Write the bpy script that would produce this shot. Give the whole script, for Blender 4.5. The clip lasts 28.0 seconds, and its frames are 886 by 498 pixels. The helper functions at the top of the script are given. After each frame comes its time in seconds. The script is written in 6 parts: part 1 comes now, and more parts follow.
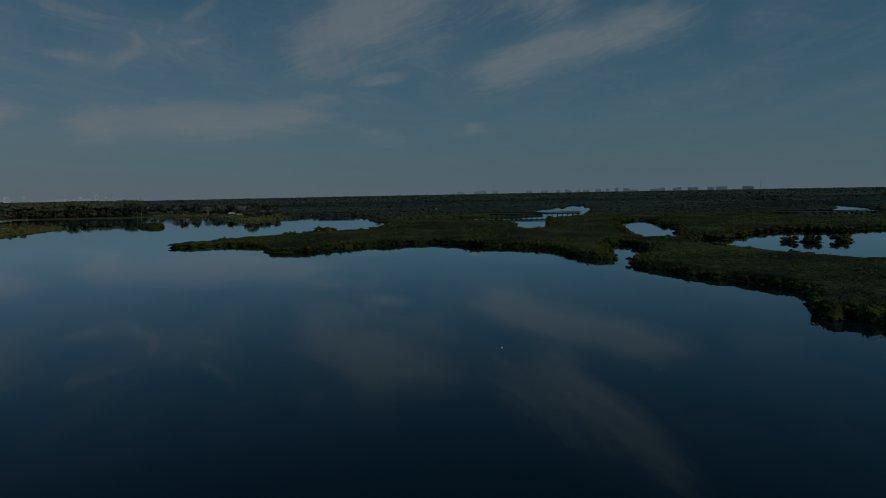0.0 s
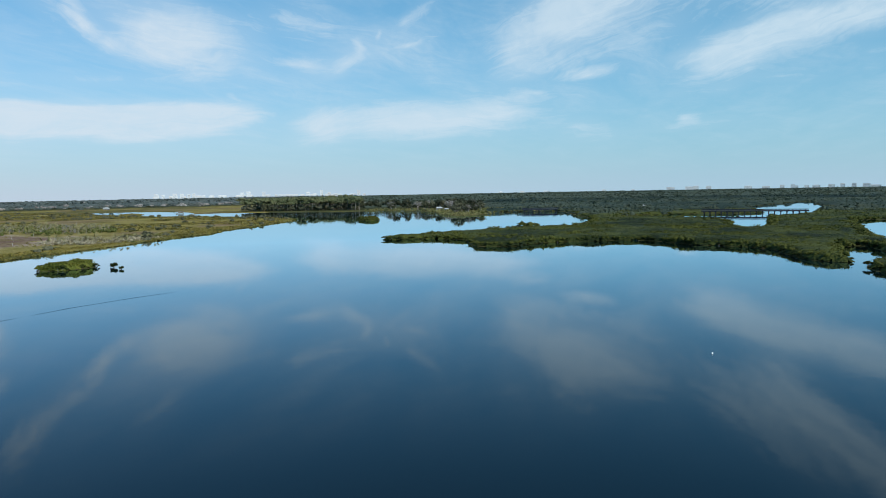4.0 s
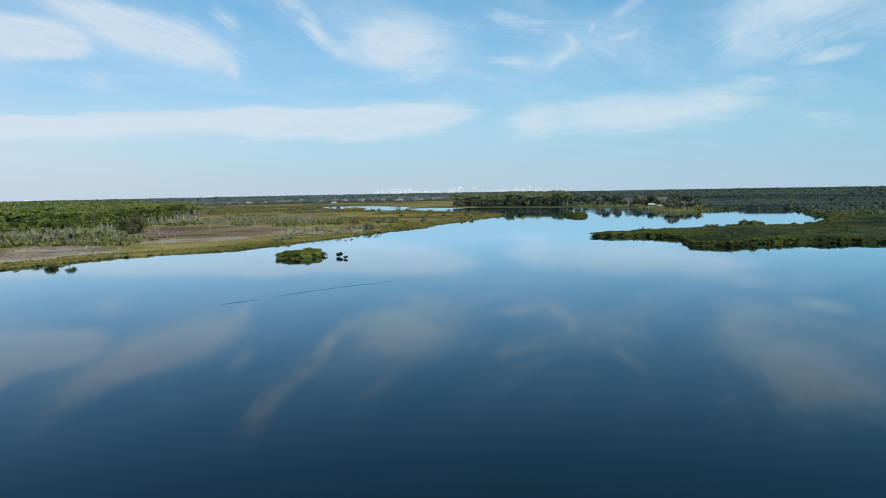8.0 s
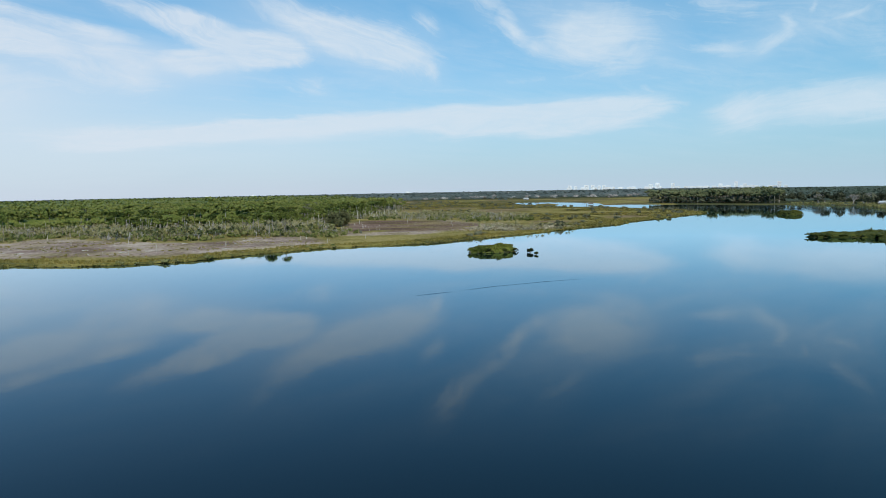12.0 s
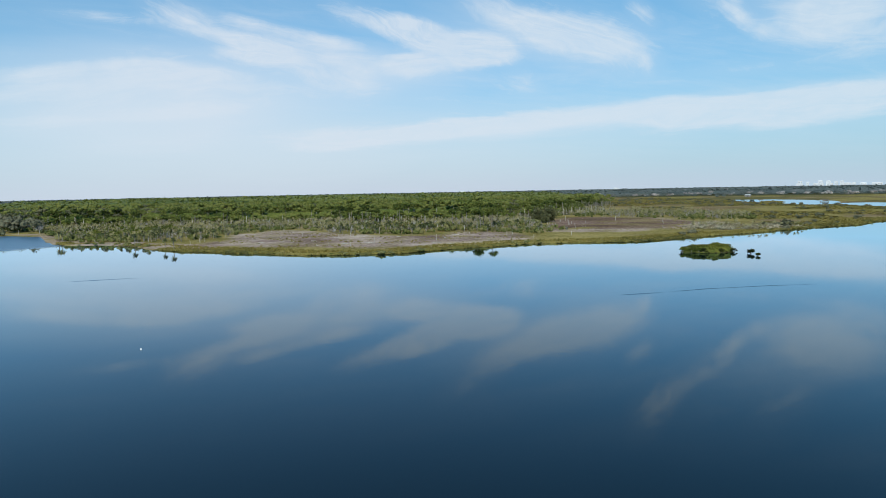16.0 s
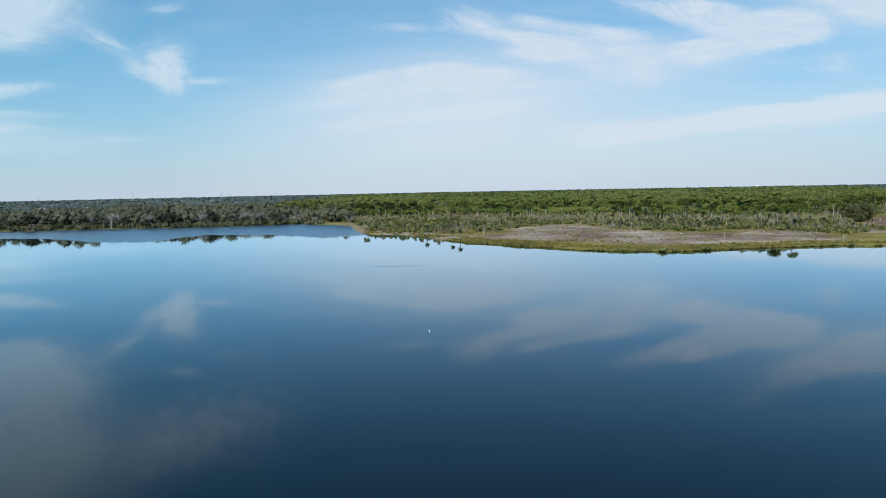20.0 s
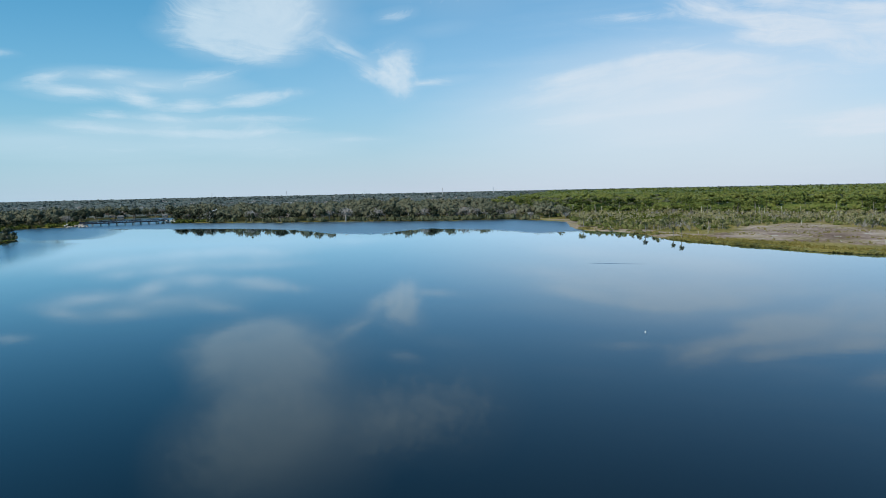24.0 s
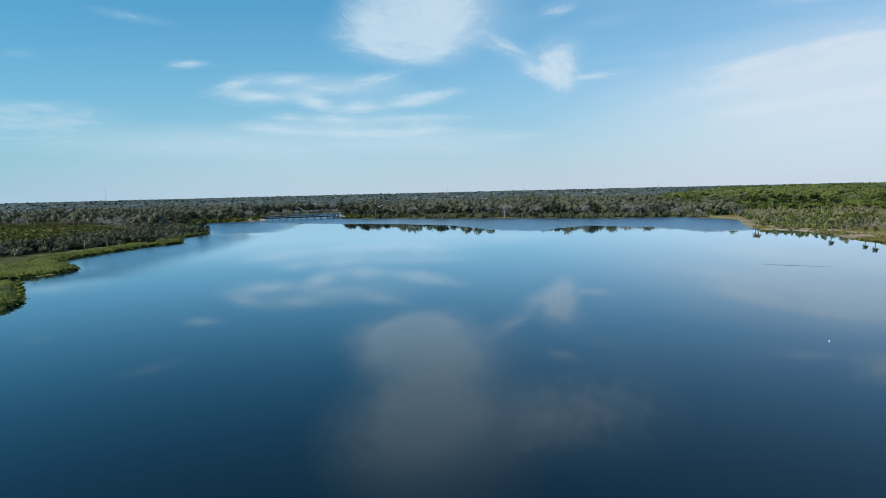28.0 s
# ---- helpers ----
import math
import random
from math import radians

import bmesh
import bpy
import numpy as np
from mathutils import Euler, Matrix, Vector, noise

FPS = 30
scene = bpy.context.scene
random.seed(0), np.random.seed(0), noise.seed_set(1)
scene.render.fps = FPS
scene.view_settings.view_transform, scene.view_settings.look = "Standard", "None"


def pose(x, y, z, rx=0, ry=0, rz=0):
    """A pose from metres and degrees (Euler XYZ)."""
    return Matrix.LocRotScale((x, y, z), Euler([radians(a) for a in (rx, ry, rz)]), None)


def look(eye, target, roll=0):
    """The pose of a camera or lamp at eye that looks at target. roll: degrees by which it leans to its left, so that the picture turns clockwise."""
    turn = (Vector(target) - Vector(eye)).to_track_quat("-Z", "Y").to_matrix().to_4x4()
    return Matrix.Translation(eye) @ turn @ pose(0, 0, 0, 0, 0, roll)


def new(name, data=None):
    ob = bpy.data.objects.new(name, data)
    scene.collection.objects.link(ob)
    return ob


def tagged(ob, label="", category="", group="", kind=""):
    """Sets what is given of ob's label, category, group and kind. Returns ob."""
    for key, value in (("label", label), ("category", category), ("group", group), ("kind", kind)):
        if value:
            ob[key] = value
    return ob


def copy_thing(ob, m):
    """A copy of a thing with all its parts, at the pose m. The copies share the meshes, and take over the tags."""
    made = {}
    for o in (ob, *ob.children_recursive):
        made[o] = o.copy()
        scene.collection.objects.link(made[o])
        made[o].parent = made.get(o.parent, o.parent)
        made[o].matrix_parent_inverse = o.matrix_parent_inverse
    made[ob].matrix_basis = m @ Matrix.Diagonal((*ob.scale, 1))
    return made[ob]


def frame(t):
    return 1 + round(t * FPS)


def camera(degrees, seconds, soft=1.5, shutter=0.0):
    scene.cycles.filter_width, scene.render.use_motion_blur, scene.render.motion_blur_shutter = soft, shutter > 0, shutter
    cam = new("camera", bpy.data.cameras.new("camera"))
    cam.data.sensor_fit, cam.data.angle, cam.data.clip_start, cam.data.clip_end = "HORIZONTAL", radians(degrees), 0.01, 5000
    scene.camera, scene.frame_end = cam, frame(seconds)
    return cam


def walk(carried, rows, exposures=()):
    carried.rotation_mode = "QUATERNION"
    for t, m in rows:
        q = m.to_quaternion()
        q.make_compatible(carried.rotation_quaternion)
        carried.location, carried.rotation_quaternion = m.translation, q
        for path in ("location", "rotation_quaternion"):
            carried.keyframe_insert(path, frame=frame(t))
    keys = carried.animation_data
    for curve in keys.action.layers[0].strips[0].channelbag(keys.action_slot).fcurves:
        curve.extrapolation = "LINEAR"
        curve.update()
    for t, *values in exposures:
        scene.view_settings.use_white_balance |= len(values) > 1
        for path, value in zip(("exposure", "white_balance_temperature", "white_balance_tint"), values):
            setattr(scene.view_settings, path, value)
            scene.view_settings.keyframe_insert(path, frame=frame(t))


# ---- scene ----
# the drone hovers 25 m over the lagoon and turns slowly to its left
EYE = 25.0
ROWS = [(0.0, -0.00, -4.74, 1.11), (0.5, 2.19, -4.75, 1.11), (1.0, 4.32, -4.76, 1.11), (1.5, 6.40, -4.76, 1.11), (2.0, 8.36, -4.77, 1.10),
        (2.5, 10.46, -4.78, 1.10), (3.0, 12.43, -4.78, 1.10), (3.5, 14.35, -4.79, 1.10), (5.5, 22.63, -4.81, 1.09), (6.0, 24.75, -4.82, 1.09),
        (6.5, 26.88, -4.82, 1.09), (7.0, 29.02, -4.82, 1.08), (7.5, 31.10, -4.83, 1.08), (8.0, 33.05, -4.83, 1.08), (8.5, 34.84, -4.84, 1.08),
        (9.0, 36.71, -4.84, 1.08), (9.5, 38.59, -4.84, 1.08), (10.0, 40.55, -4.85, 1.07), (10.5, 42.52, -4.85, 1.07), (11.0, 44.51, -4.85, 1.07),
        (11.5, 46.48, -4.85, 1.07), (12.0, 48.47, -4.86, 1.07), (12.5, 50.64, -4.86, 1.07), (14.5, 58.57, -4.87, 1.08), (15.0, 60.53, -4.87, 1.08),
        (15.5, 62.69, -4.87, 1.08), (16.0, 65.04, -4.87, 1.09), (16.5, 67.59, -4.87, 1.09), (17.0, 70.11, -4.87, 1.10), (17.5, 72.67, -4.87, 1.10),
        (18.0, 75.44, -4.87, 1.11), (18.5, 78.35, -4.87, 1.12), (19.0, 81.39, -4.87, 1.12), (19.5, 84.38, -4.87, 1.13), (20.0, 87.35, -4.87, 1.14),
        (20.5, 90.03, -4.87, 1.15), (21.0, 92.38, -4.87, 1.16), (21.5, 94.61, -4.87, 1.17), (23.5, 102.64, -4.87, 1.22), (24.0, 104.65, -4.87, 1.24),
        (24.5, 106.53, -4.87, 1.26), (25.0, 108.40, -4.87, 1.27), (25.5, 110.28, -4.87, 1.29), (26.0, 112.04, -4.87, 1.31), (26.5, 113.49, -4.86, 1.33),
        (27.0, 114.86, -4.86, 1.36), (27.5, 116.19, -4.86, 1.38), (28.0, 117.48, -4.86, 1.40)]
EXPOSURES = [(0.0, -2.33), (0.5, -2.1), (1.0, -1.4), (1.5, -1.0), (2.0, -0.76), (2.5, -0.46), (3.0, -0.12), (3.5, 0.0), (28.0, 0.0)]
cam = camera(64.13, 28.0, soft=0.9)
walk(cam, [(t, pose(0, 0, EYE, 0, 0, yaw) @ pose(0, 0, 0, 90 + pitch) @ pose(0, 0, 0, 0, 0, -lean)) for t, yaw, pitch, lean in ROWS], EXPOSURES)

# ---- sky, clouds and sun ----
SUN_AZ, SUN_EL = -122.0, 42.0      # degrees to the left of north (negative: to the right), degrees up
world = bpy.data.worlds.new("sky")
scene.world = world
world.use_nodes = True
wn, wl = world.node_tree.nodes, world.node_tree.links
wn.clear()


def wnode(kind, **settings):
    nd = wn.new(kind)
    for key, value in settings.items():
        nd.inputs[key].default_value = value
    return nd


def wmath(op, a, b=None, c=None, clamp=False):
    nd = wn.new("ShaderNodeMath")
    nd.operation, nd.use_clamp = op, clamp
    for i, v in enumerate((a, b, c)):
        if v is None:
            continue
        if isinstance(v, (int, float)):
            nd.inputs[i].default_value = v
        else:
            wl.new(v, nd.inputs[i])
    return nd.outputs[0]


sky = wn.new("ShaderNodeTexSky")
sky.sky_type, sky.sun_disc = "NISHITA", False
sky.sun_elevation, sky.sun_rotation = radians(SUN_EL), radians(-SUN_AZ)
sky.altitude, sky.air_density, sky.dust_density, sky.ozone_density = 0, 1.0, 0.6, 1.5
coord = wn.new("ShaderNodeTexCoord")
split = wn.new("ShaderNodeSeparateXYZ")
wl.new(coord.outputs["Generated"], split.inputs[0])
DX, DY, DZ = split.outputs
azim = wmath("MULTIPLY", wmath("ARCTAN2", wmath("MULTIPLY", DX, -1.0), DY), 57.2958)
elev = wmath("MULTIPLY", wmath("ARCSINE", DZ), 57.2958)
# purer cyan to the north-east and south-west, milkier to the north-west
milky = wmath("MULTIPLY", wmath("MULTIPLY_ADD", azim, 0.0125, 0.1, clamp=True), wmath("MULTIPLY_ADD", azim, -0.025, 3.1, clamp=True))
# a wind-drawn noise on a flat cloud deck; the streaks run towards azimuth 38 degrees
deck = wn.new("ShaderNodeCombineXYZ")
over = wmath("ADD", wmath("MAXIMUM", DZ, 0.0), 0.06)
wl.new(wmath("DIVIDE", DX, over), deck.inputs[0])
wl.new(wmath("DIVIDE", DY, over), deck.inputs[1])
grain = wn.new("ShaderNodeMapping")
grain.inputs["Rotation"].default_value = (0, 0, radians(-38))
grain.inputs["Scale"].default_value = (1.5, 0.5, 1)
wl.new(deck.outputs[0], grain.inputs["Vector"])
warp = wnode("ShaderNodeTexNoise", Scale=0.7, Detail=4.0)
wl.new(grain.outputs[0], warp.inputs["Vector"])
warped = wn.new("ShaderNodeMixRGB")
warped.blend_type, warped.inputs[0].default_value = "ADD", 1.7
wl.new(grain.outputs[0], warped.inputs[1])
wl.new(warp.outputs["Color"], warped.inputs[2])
wisps = wnode("ShaderNodeTexNoise", Scale=1.5, Detail=10.0, Roughness=0.6)
wl.new(warped.outputs[0], wisps.inputs["Vector"])
# ragged angular coordinates for the cloud banks
ragged = wn.new("ShaderNodeCombineXYZ")
shift = wnode("ShaderNodeTexNoise", Scale=1.3, Detail=5.0, Roughness=0.55)
wl.new(deck.outputs[0], shift.inputs["Vector"])
shifts = wn.new("ShaderNodeSeparateColor")
wl.new(shift.outputs["Color"], shifts.inputs[0])
wl.new(wmath("MULTIPLY_ADD", shifts.outputs[0], 2.6, wmath("SUBTRACT", azim, 1.3)), ragged.inputs[0])
wl.new(wmath("MULTIPLY_ADD", shifts.outputs[1], 0.9, wmath("SUBTRACT", elev, 0.45)), ragged.inputs[1])
sheet_of = [None]
# fibres drawn out along a few directions; every stroke of cirrus takes the one nearest its own
LEANS = (-27, -13, -2, 8, 21, 38)
fibre, cover = {}, {}
drift = wn.new("ShaderNodeCombineXYZ")
bends = wnode("ShaderNodeTexNoise", Scale=0.16, Detail=3.0)
plane = wn.new("ShaderNodeCombineXYZ")
wl.new(azim, plane.inputs[0])
wl.new(wmath("MULTIPLY", elev, 2.2), plane.inputs[1])
wl.new(plane.outputs[0], bends.inputs["Vector"])
bend = wn.new("ShaderNodeSeparateColor")
wl.new(bends.outputs["Color"], bend.inputs[0])
wl.new(wmath("MULTIPLY_ADD", bend.outputs[0], 4.0, azim), drift.inputs[0])
wl.new(wmath("MULTIPLY_ADD", bend.outputs[1], 2.6, elev), drift.inputs[1])
knots = wnode("ShaderNodeTexNoise", Scale=1.1, Detail=7.0, Roughness=0.62)
wl.new(drift.outputs[0], knots.inputs["Vector"])
for lean in LEANS + ("puff",):
    m = wn.new("ShaderNodeMapping")
    m.vector_type = "TEXTURE"
    m.inputs["Rotation"].default_value = (0, 0, radians(lean if lean != "puff" else 0))
    m.inputs["Scale"].default_value = (5.0, 0.56, 1) if lean != "puff" else (1.2, 1.0, 1)
    wl.new(drift.outputs[0], m.inputs["Vector"])
    n_ = wnode("ShaderNodeTexNoise", Scale=1.0, Detail=8.0, Roughness=0.66, Distortion=0.5)
    wl.new(m.outputs[0], n_.inputs["Vector"])
    mixed_f = wmath("ADD", wmath("MULTIPLY", n_.outputs["Fac"], 0.74), wmath("MULTIPLY", knots.outputs["Fac"], 0.26))
    fibre[lean] = wmath("MULTIPLY_ADD", mixed_f, 2.6, -0.8, clamp=True)


def patch(az, el, half_w, half_h, lean):
    """A soft ellipse on the sky, in degrees: 1 at its middle, 0 at its rim."""
    m = wn.new("ShaderNodeMapping")
    m.vector_type = "TEXTURE"
    m.inputs["Location"].default_value = (az, el, 0)
    m.inputs["Rotation"].default_value = (0, 0, radians(lean))
    m.inputs["Scale"].default_value = (half_w, half_h, 1)
    wl.new(ragged.outputs[0], m.inputs["Vector"])
    g = wn.new("ShaderNodeTexGradient")
    g.gradient_type = "SPHERICAL"
    wl.new(m.outputs[0], g.inputs[0])
    return g.outputs["Fac"]


def cirrus(*stroke):
    """A stroke of thin cloud through points (azimuth, elevation): amount, half width, points."""
    loose = stroke[0] == "puff"
    amount, wide, *way = stroke[1:] if loose else stroke
    for (a0, e0), (a1, e1) in zip(way, way[1:]):
        lean = math.degrees(math.atan2(e1 - e0, a1 - a0))
        lean = (lean + 90) % 180 - 90
        kind = "puff" if loose else min(LEANS, key=lambda v: abs(v - lean))
        long = math.hypot(a1 - a0, e1 - e0)
        soft = wmath("MULTIPLY", patch((a0 + a1) / 2, (e0 + e1) / 2, long * 0.72 + wide * 1.4, wide * (2.4 if wide > 0.6 else 1.8), lean), amount * 1.2)
        cover[kind] = soft if kind not in cover else wmath("ADD", cover[kind], soft)


def film(az, el, half_w, half_h, lean, amount):
    """A smooth thin sheet of cloud, in degrees on the sky."""
    soft = wmath("MULTIPLY", patch(az, el, half_w, half_h, lean), amount * 1.2)
    sheet_of[0] = soft if sheet_of[0] is None else wmath("ADD", sheet_of[0], soft)


# strokes of cirrus
cirrus(0.85, 1.56, (11.4, 10.2), (9.1, 12.1), (5.1, 13.5), (-0.9, 14.6))
cirrus(0.50, 0.64, (11.9, 8.8), (5.2, 9.7), (-1.8, 11.5))
cirrus(0.75, 0.41, (7.0, 8.3), (2.5, 9.1))
cirrus(0.35, 0.46, (0.4, 9.1), (-5.1, 9.8))
cirrus(0.85, 1.19, (-2.6, 8.4), (-5.9, 9.6), (-10.2, 10.9), (-14.6, 11.8), (-19.3, 12.7))
cirrus(0.60, 0.50, (-7.5, 11.1), (-10.2, 11.5))
cirrus(0.40, 0.50, (-5.9, 7.6), (-12.2, 7.6))
cirrus(0.40, 0.46, (-15.1, 5.7), (-19.4, 6.8))
cirrus(0.30, 0.46, (-12.9, 8.6), (-17.1, 8.8))
cirrus(0.40, 0.41, (-4.3, 6.9), (-6.5, 6.9))
cirrus(0.35, 0.41, (-0.5, 6.8), (-2.4, 6.8))
cirrus(1.00, 1.01, (27.5, 4.8), (24.0, 5.5), (16.5, 5.5), (8.8, 6.1))
cirrus(0.45, 0.41, (20.0, 6.6), (16.4, 7.1))
cirrus(0.50, 0.69, (7.5, 4.6), (3.7, 4.7))
cirrus(0.55, 0.41, (0.4, 4.4), (-6.4, 4.7))
cirrus(0.60, 0.32, (-2.1, 5.1), (-3.4, 5.1))
cirrus(0.30, 0.37, (4.8, 4.0), (1.2, 4.1))
cirrus(0.95, 0.82, (48.7, 5.1), (44.0, 5.3), (38.1, 5.5), (31.1, 5.9))
cirrus(0.35, 0.55, (42.1, 4.1), (37.5, 4.2))
cirrus(0.75, 0.55, (43.1, 12.8), (41.7, 11.3), (39.6, 10.4))
cirrus(0.70, 1.37, (39.9, 12.6), (35.9, 11.8), (31.7, 11.4))
cirrus(0.60, 0.92, (39.3, 10.8), (35.6, 10.0), (31.6, 9.9))
cirrus(0.45, 1.01, (30.0, 13.3), (26.7, 12.9), (23.3, 12.1))
cirrus(0.75, 0.60, (22.7, 11.7), (22.6, 10.5), (24.7, 9.5), (28.9, 10.0))
cirrus(0.65, 0.50, (20.8, 10.8), (16.3, 11.9))
cirrus(0.50, 0.46, (20.3, 12.2), (17.6, 13.9))
cirrus(0.70, 0.32, (21.1, 12.7), (21.0, 11.6))
cirrus(0.35, 0.41, (20.4, 8.7), (15.5, 8.9))
cirrus(0.45, 0.41, (11.9, 8.7), (8.7, 8.8))
cirrus(0.45, 0.37, (33.0, 8.0), (31.0, 6.5))
cirrus(0.40, 0.41, (10.6, 7.4), (7.0, 7.3))
cirrus(0.80, 0.92, (61.6, 13.7), (57.5, 12.0), (53.2, 10.6))
cirrus(0.85, 1.01, (57.1, 12.9), (52.7, 11.4), (49.0, 9.9))
cirrus(0.70, 0.55, (50.1, 13.6), (48.3, 12.1))
cirrus(0.80, 0.41, (49.8, 10.2), (48.8, 8.7))
cirrus(0.75, 0.78, (67.2, 12.6), (63.5, 11.2), (59.5, 10.8))
cirrus(0.70, 0.60, (69.3, 9.9), (65.7, 9.9), (62.2, 9.7))
cirrus(0.55, 0.60, (64.2, 11.2), (59.9, 10.3))
cirrus(0.45, 0.73, (60.0, 8.5), (56.9, 7.9))
cirrus(0.90, 0.55, (76.2, 3.2), (68.4, 4.2), (61.3, 5.1), (52.6, 5.5), (43.0, 5.9), (31.7, 6.0))
cirrus(0.60, 0.73, (68.3, 4.8), (57.5, 5.2), (44.8, 5.2), (33.1, 5.3))
cirrus(0.35, 0.46, (54.1, 7.6), (48.2, 8.3))
cirrus(0.40, 0.55, (46.5, 8.3), (37.5, 8.3), (33.0, 8.8))
cirrus(0.35, 0.55, (30.4, 8.1), (22.5, 9.0))
cirrus(0.85, 0.78, (86.5, 13.5), (82.1, 12.1), (77.0, 11.0), (70.2, 9.9), (62.2, 10.1))
cirrus(0.80, 0.64, (81.4, 10.7), (76.6, 9.8), (73.3, 8.5), (69.4, 8.2))
cirrus(0.50, 0.64, (70.3, 8.9), (64.9, 9.7))
cirrus(0.65, 0.64, (73.9, 14.1), (68.8, 12.6), (64.4, 11.4), (59.1, 10.4))
cirrus(0.50, 0.41, (82.8, 13.5), (76.9, 12.3), (71.9, 11.2))
cirrus(0.45, 0.92, (92.0, 7.9), (86.4, 8.7), (81.5, 8.5))
cirrus(0.50, 0.46, (90.2, 9.1), (84.9, 9.2), (79.9, 9.0))
cirrus(0.45, 0.69, (59.1, 8.6), (56.9, 7.8))
cirrus(0.35, 0.55, (68.5, 7.4), (61.4, 6.7))
cirrus(0.75, 0.55, (78.1, 3.7), (68.6, 4.6), (59.6, 5.0))
cirrus(0.60, 0.41, (93.4, 12.7), (86.3, 12.5), (80.5, 11.6), (75.7, 10.3))
cirrus(0.40, 0.37, (90.8, 10.4), (83.6, 10.6), (80.1, 10.2))
cirrus(0.60, 0.64, (69.8, 13.1), (65.1, 11.5), (59.6, 10.7))
cirrus(0.55, 0.55, (98.0, 7.6), (91.3, 8.7), (86.3, 9.2), (80.3, 8.7))
cirrus(0.50, 1.19, (95.4, 6.1), (88.2, 7.1), (80.5, 7.4))
cirrus(0.35, 0.55, (97.2, 5.2), (89.1, 5.8), (81.9, 6.1))
cirrus(0.50, 0.64, (80.5, 8.0), (74.9, 7.8), (69.8, 7.6))
cirrus(1.00, 1.40, (124.1, 13.4), (121.6, 12.6), (118.1, 12.2), (114.8, 13.6))
cirrus(0.80, 0.64, (125.5, 11.9), (120.8, 11.1), (115.4, 10.8))
cirrus(0.70, 0.60, (114.5, 12.0), (110.5, 10.2))
cirrus(0.60, 0.41, (109.3, 13.4), (107.1, 13.7))
cirrus(0.30, 0.41, (106.9, 12.2), (102.5, 12.6))
cirrus(0.65, 0.60, (111.0, 9.8), (109.0, 8.6))
cirrus(0.65, 0.32, (108.3, 8.0), (102.8, 8.7))
cirrus(0.75, 0.41, (134.8, 7.8), (131.4, 8.7), (127.3, 8.9))
cirrus(0.95, 0.46, (134.4, 7.5), (129.0, 7.4), (126.1, 6.7), (121.8, 6.7), (116.0, 7.6))
cirrus(0.70, 0.41, (125.2, 8.2), (120.4, 9.2))
cirrus(0.60, 0.41, (128.6, 8.2), (125.2, 8.0))
cirrus(0.75, 0.37, (130.9, 6.0), (127.8, 5.9), (123.6, 5.6), (115.6, 5.6))
cirrus(0.80, 0.41, (132.8, 5.1), (127.5, 4.7), (121.9, 4.5), (115.6, 4.7))
cirrus(0.40, 0.23, (138.0, 9.5), (135.4, 9.8))
cirrus(0.50, 0.37, (115.0, 4.1), (108.4, 4.1))
cirrus(0.45, 0.27, (142.7, 13.0), (138.2, 12.5))
cirrus(0.60, 0.69, (154.0, 5.1), (149.0, 5.3), (142.4, 5.4))
cirrus(0.40, 0.32, (150.9, 6.4), (144.1, 6.4))
cirrus(0.35, 0.23, (148.1, 9.8), (146.4, 9.9))
cirrus(0.35, 0.27, (137.9, 9.7), (135.3, 9.7))
cirrus(0.35, 0.55, (151.1, 3.7), (143.6, 3.8), (133.4, 3.5))
cirrus(0.35, 0.55, (132.5, 3.2), (122.9, 3.4), (112.0, 2.9))
cirrus("puff", 0.90, 1.10, (107.8, 10.4), (108.3, 9.2))
cirrus("puff", 0.80, 0.82, (108.5, 8.9), (107.2, 8.1))
cirrus("puff", 0.40, 1.37, (118.0, 13.0), (117.2, 11.1))
cirrus("puff", 0.40, 1.19, (121.6, 12.9), (119.8, 12.1))
cirrus("puff", 0.45, 1.19, (8.2, 12.9), (6.0, 13.2))
cirrus("puff", 0.50, 1.19, (52.3, 11.1), (50.2, 10.6))
cirrus("puff", 0.60, 0.73, (20.5, 5.2), (16.0, 5.2))
film(119.0, 20.5, 11.0, 7.5, 0, 0.62)
cirrus(0.55, 0.50, (101.0, 6.3), (92.0, 7.6), (84.0, 8.6))
cirrus(0.55, 0.50, (99.0, 4.5), (88.0, 5.8), (78.0, 6.5))
cirrus(0.50, 0.40, (97.0, 8.2), (90.0, 9.4), (85.0, 9.8))
cirrus(0.45, 0.60, (93.0, 3.2), (80.0, 4.2), (70.0, 5.0))
# strokes that go on higher up, mirrored in the water
cirrus("puff", 0.60, 2.0, (8.0, 14.5), (4.5, 16.5))
cirrus(0.60, 1.0, (-8.0, 13.0), (-12.0, 16.0), (-16.0, 19.0), (-20.0, 23.0))
cirrus(0.35, 0.8, (18.0, 13.0), (16.0, 16.5))
cirrus(0.42, 1.8, (-6.0, 14.0), (-12.0, 18.0), (-18.0, 22.0))
cirrus(0.36, 1.6, (0.0, 12.0), (-6.0, 16.0), (-12.0, 20.5))
cirrus("puff", 0.60, 2.2, (101.0, 17.0), (107.0, 18.5))
cirrus(0.60, 0.9, (43.0, 12.5), (47.0, 16.0), (50.0, 19.0))
cirrus(0.45, 0.9, (36.0, 14.0), (41.0, 17.5))
cirrus(0.45, 0.8, (60.0, 14.0), (66.0, 17.0))
cirrus("puff", 1.0, 2.2, (116.5, 15.5), (120.0, 17.0))
cirrus("puff", 0.95, 2.2, (118.0, 19.0), (125.0, 20.0))
cirrus("puff", 0.70, 2.0, (108.0, 18.0), (113.0, 19.0))
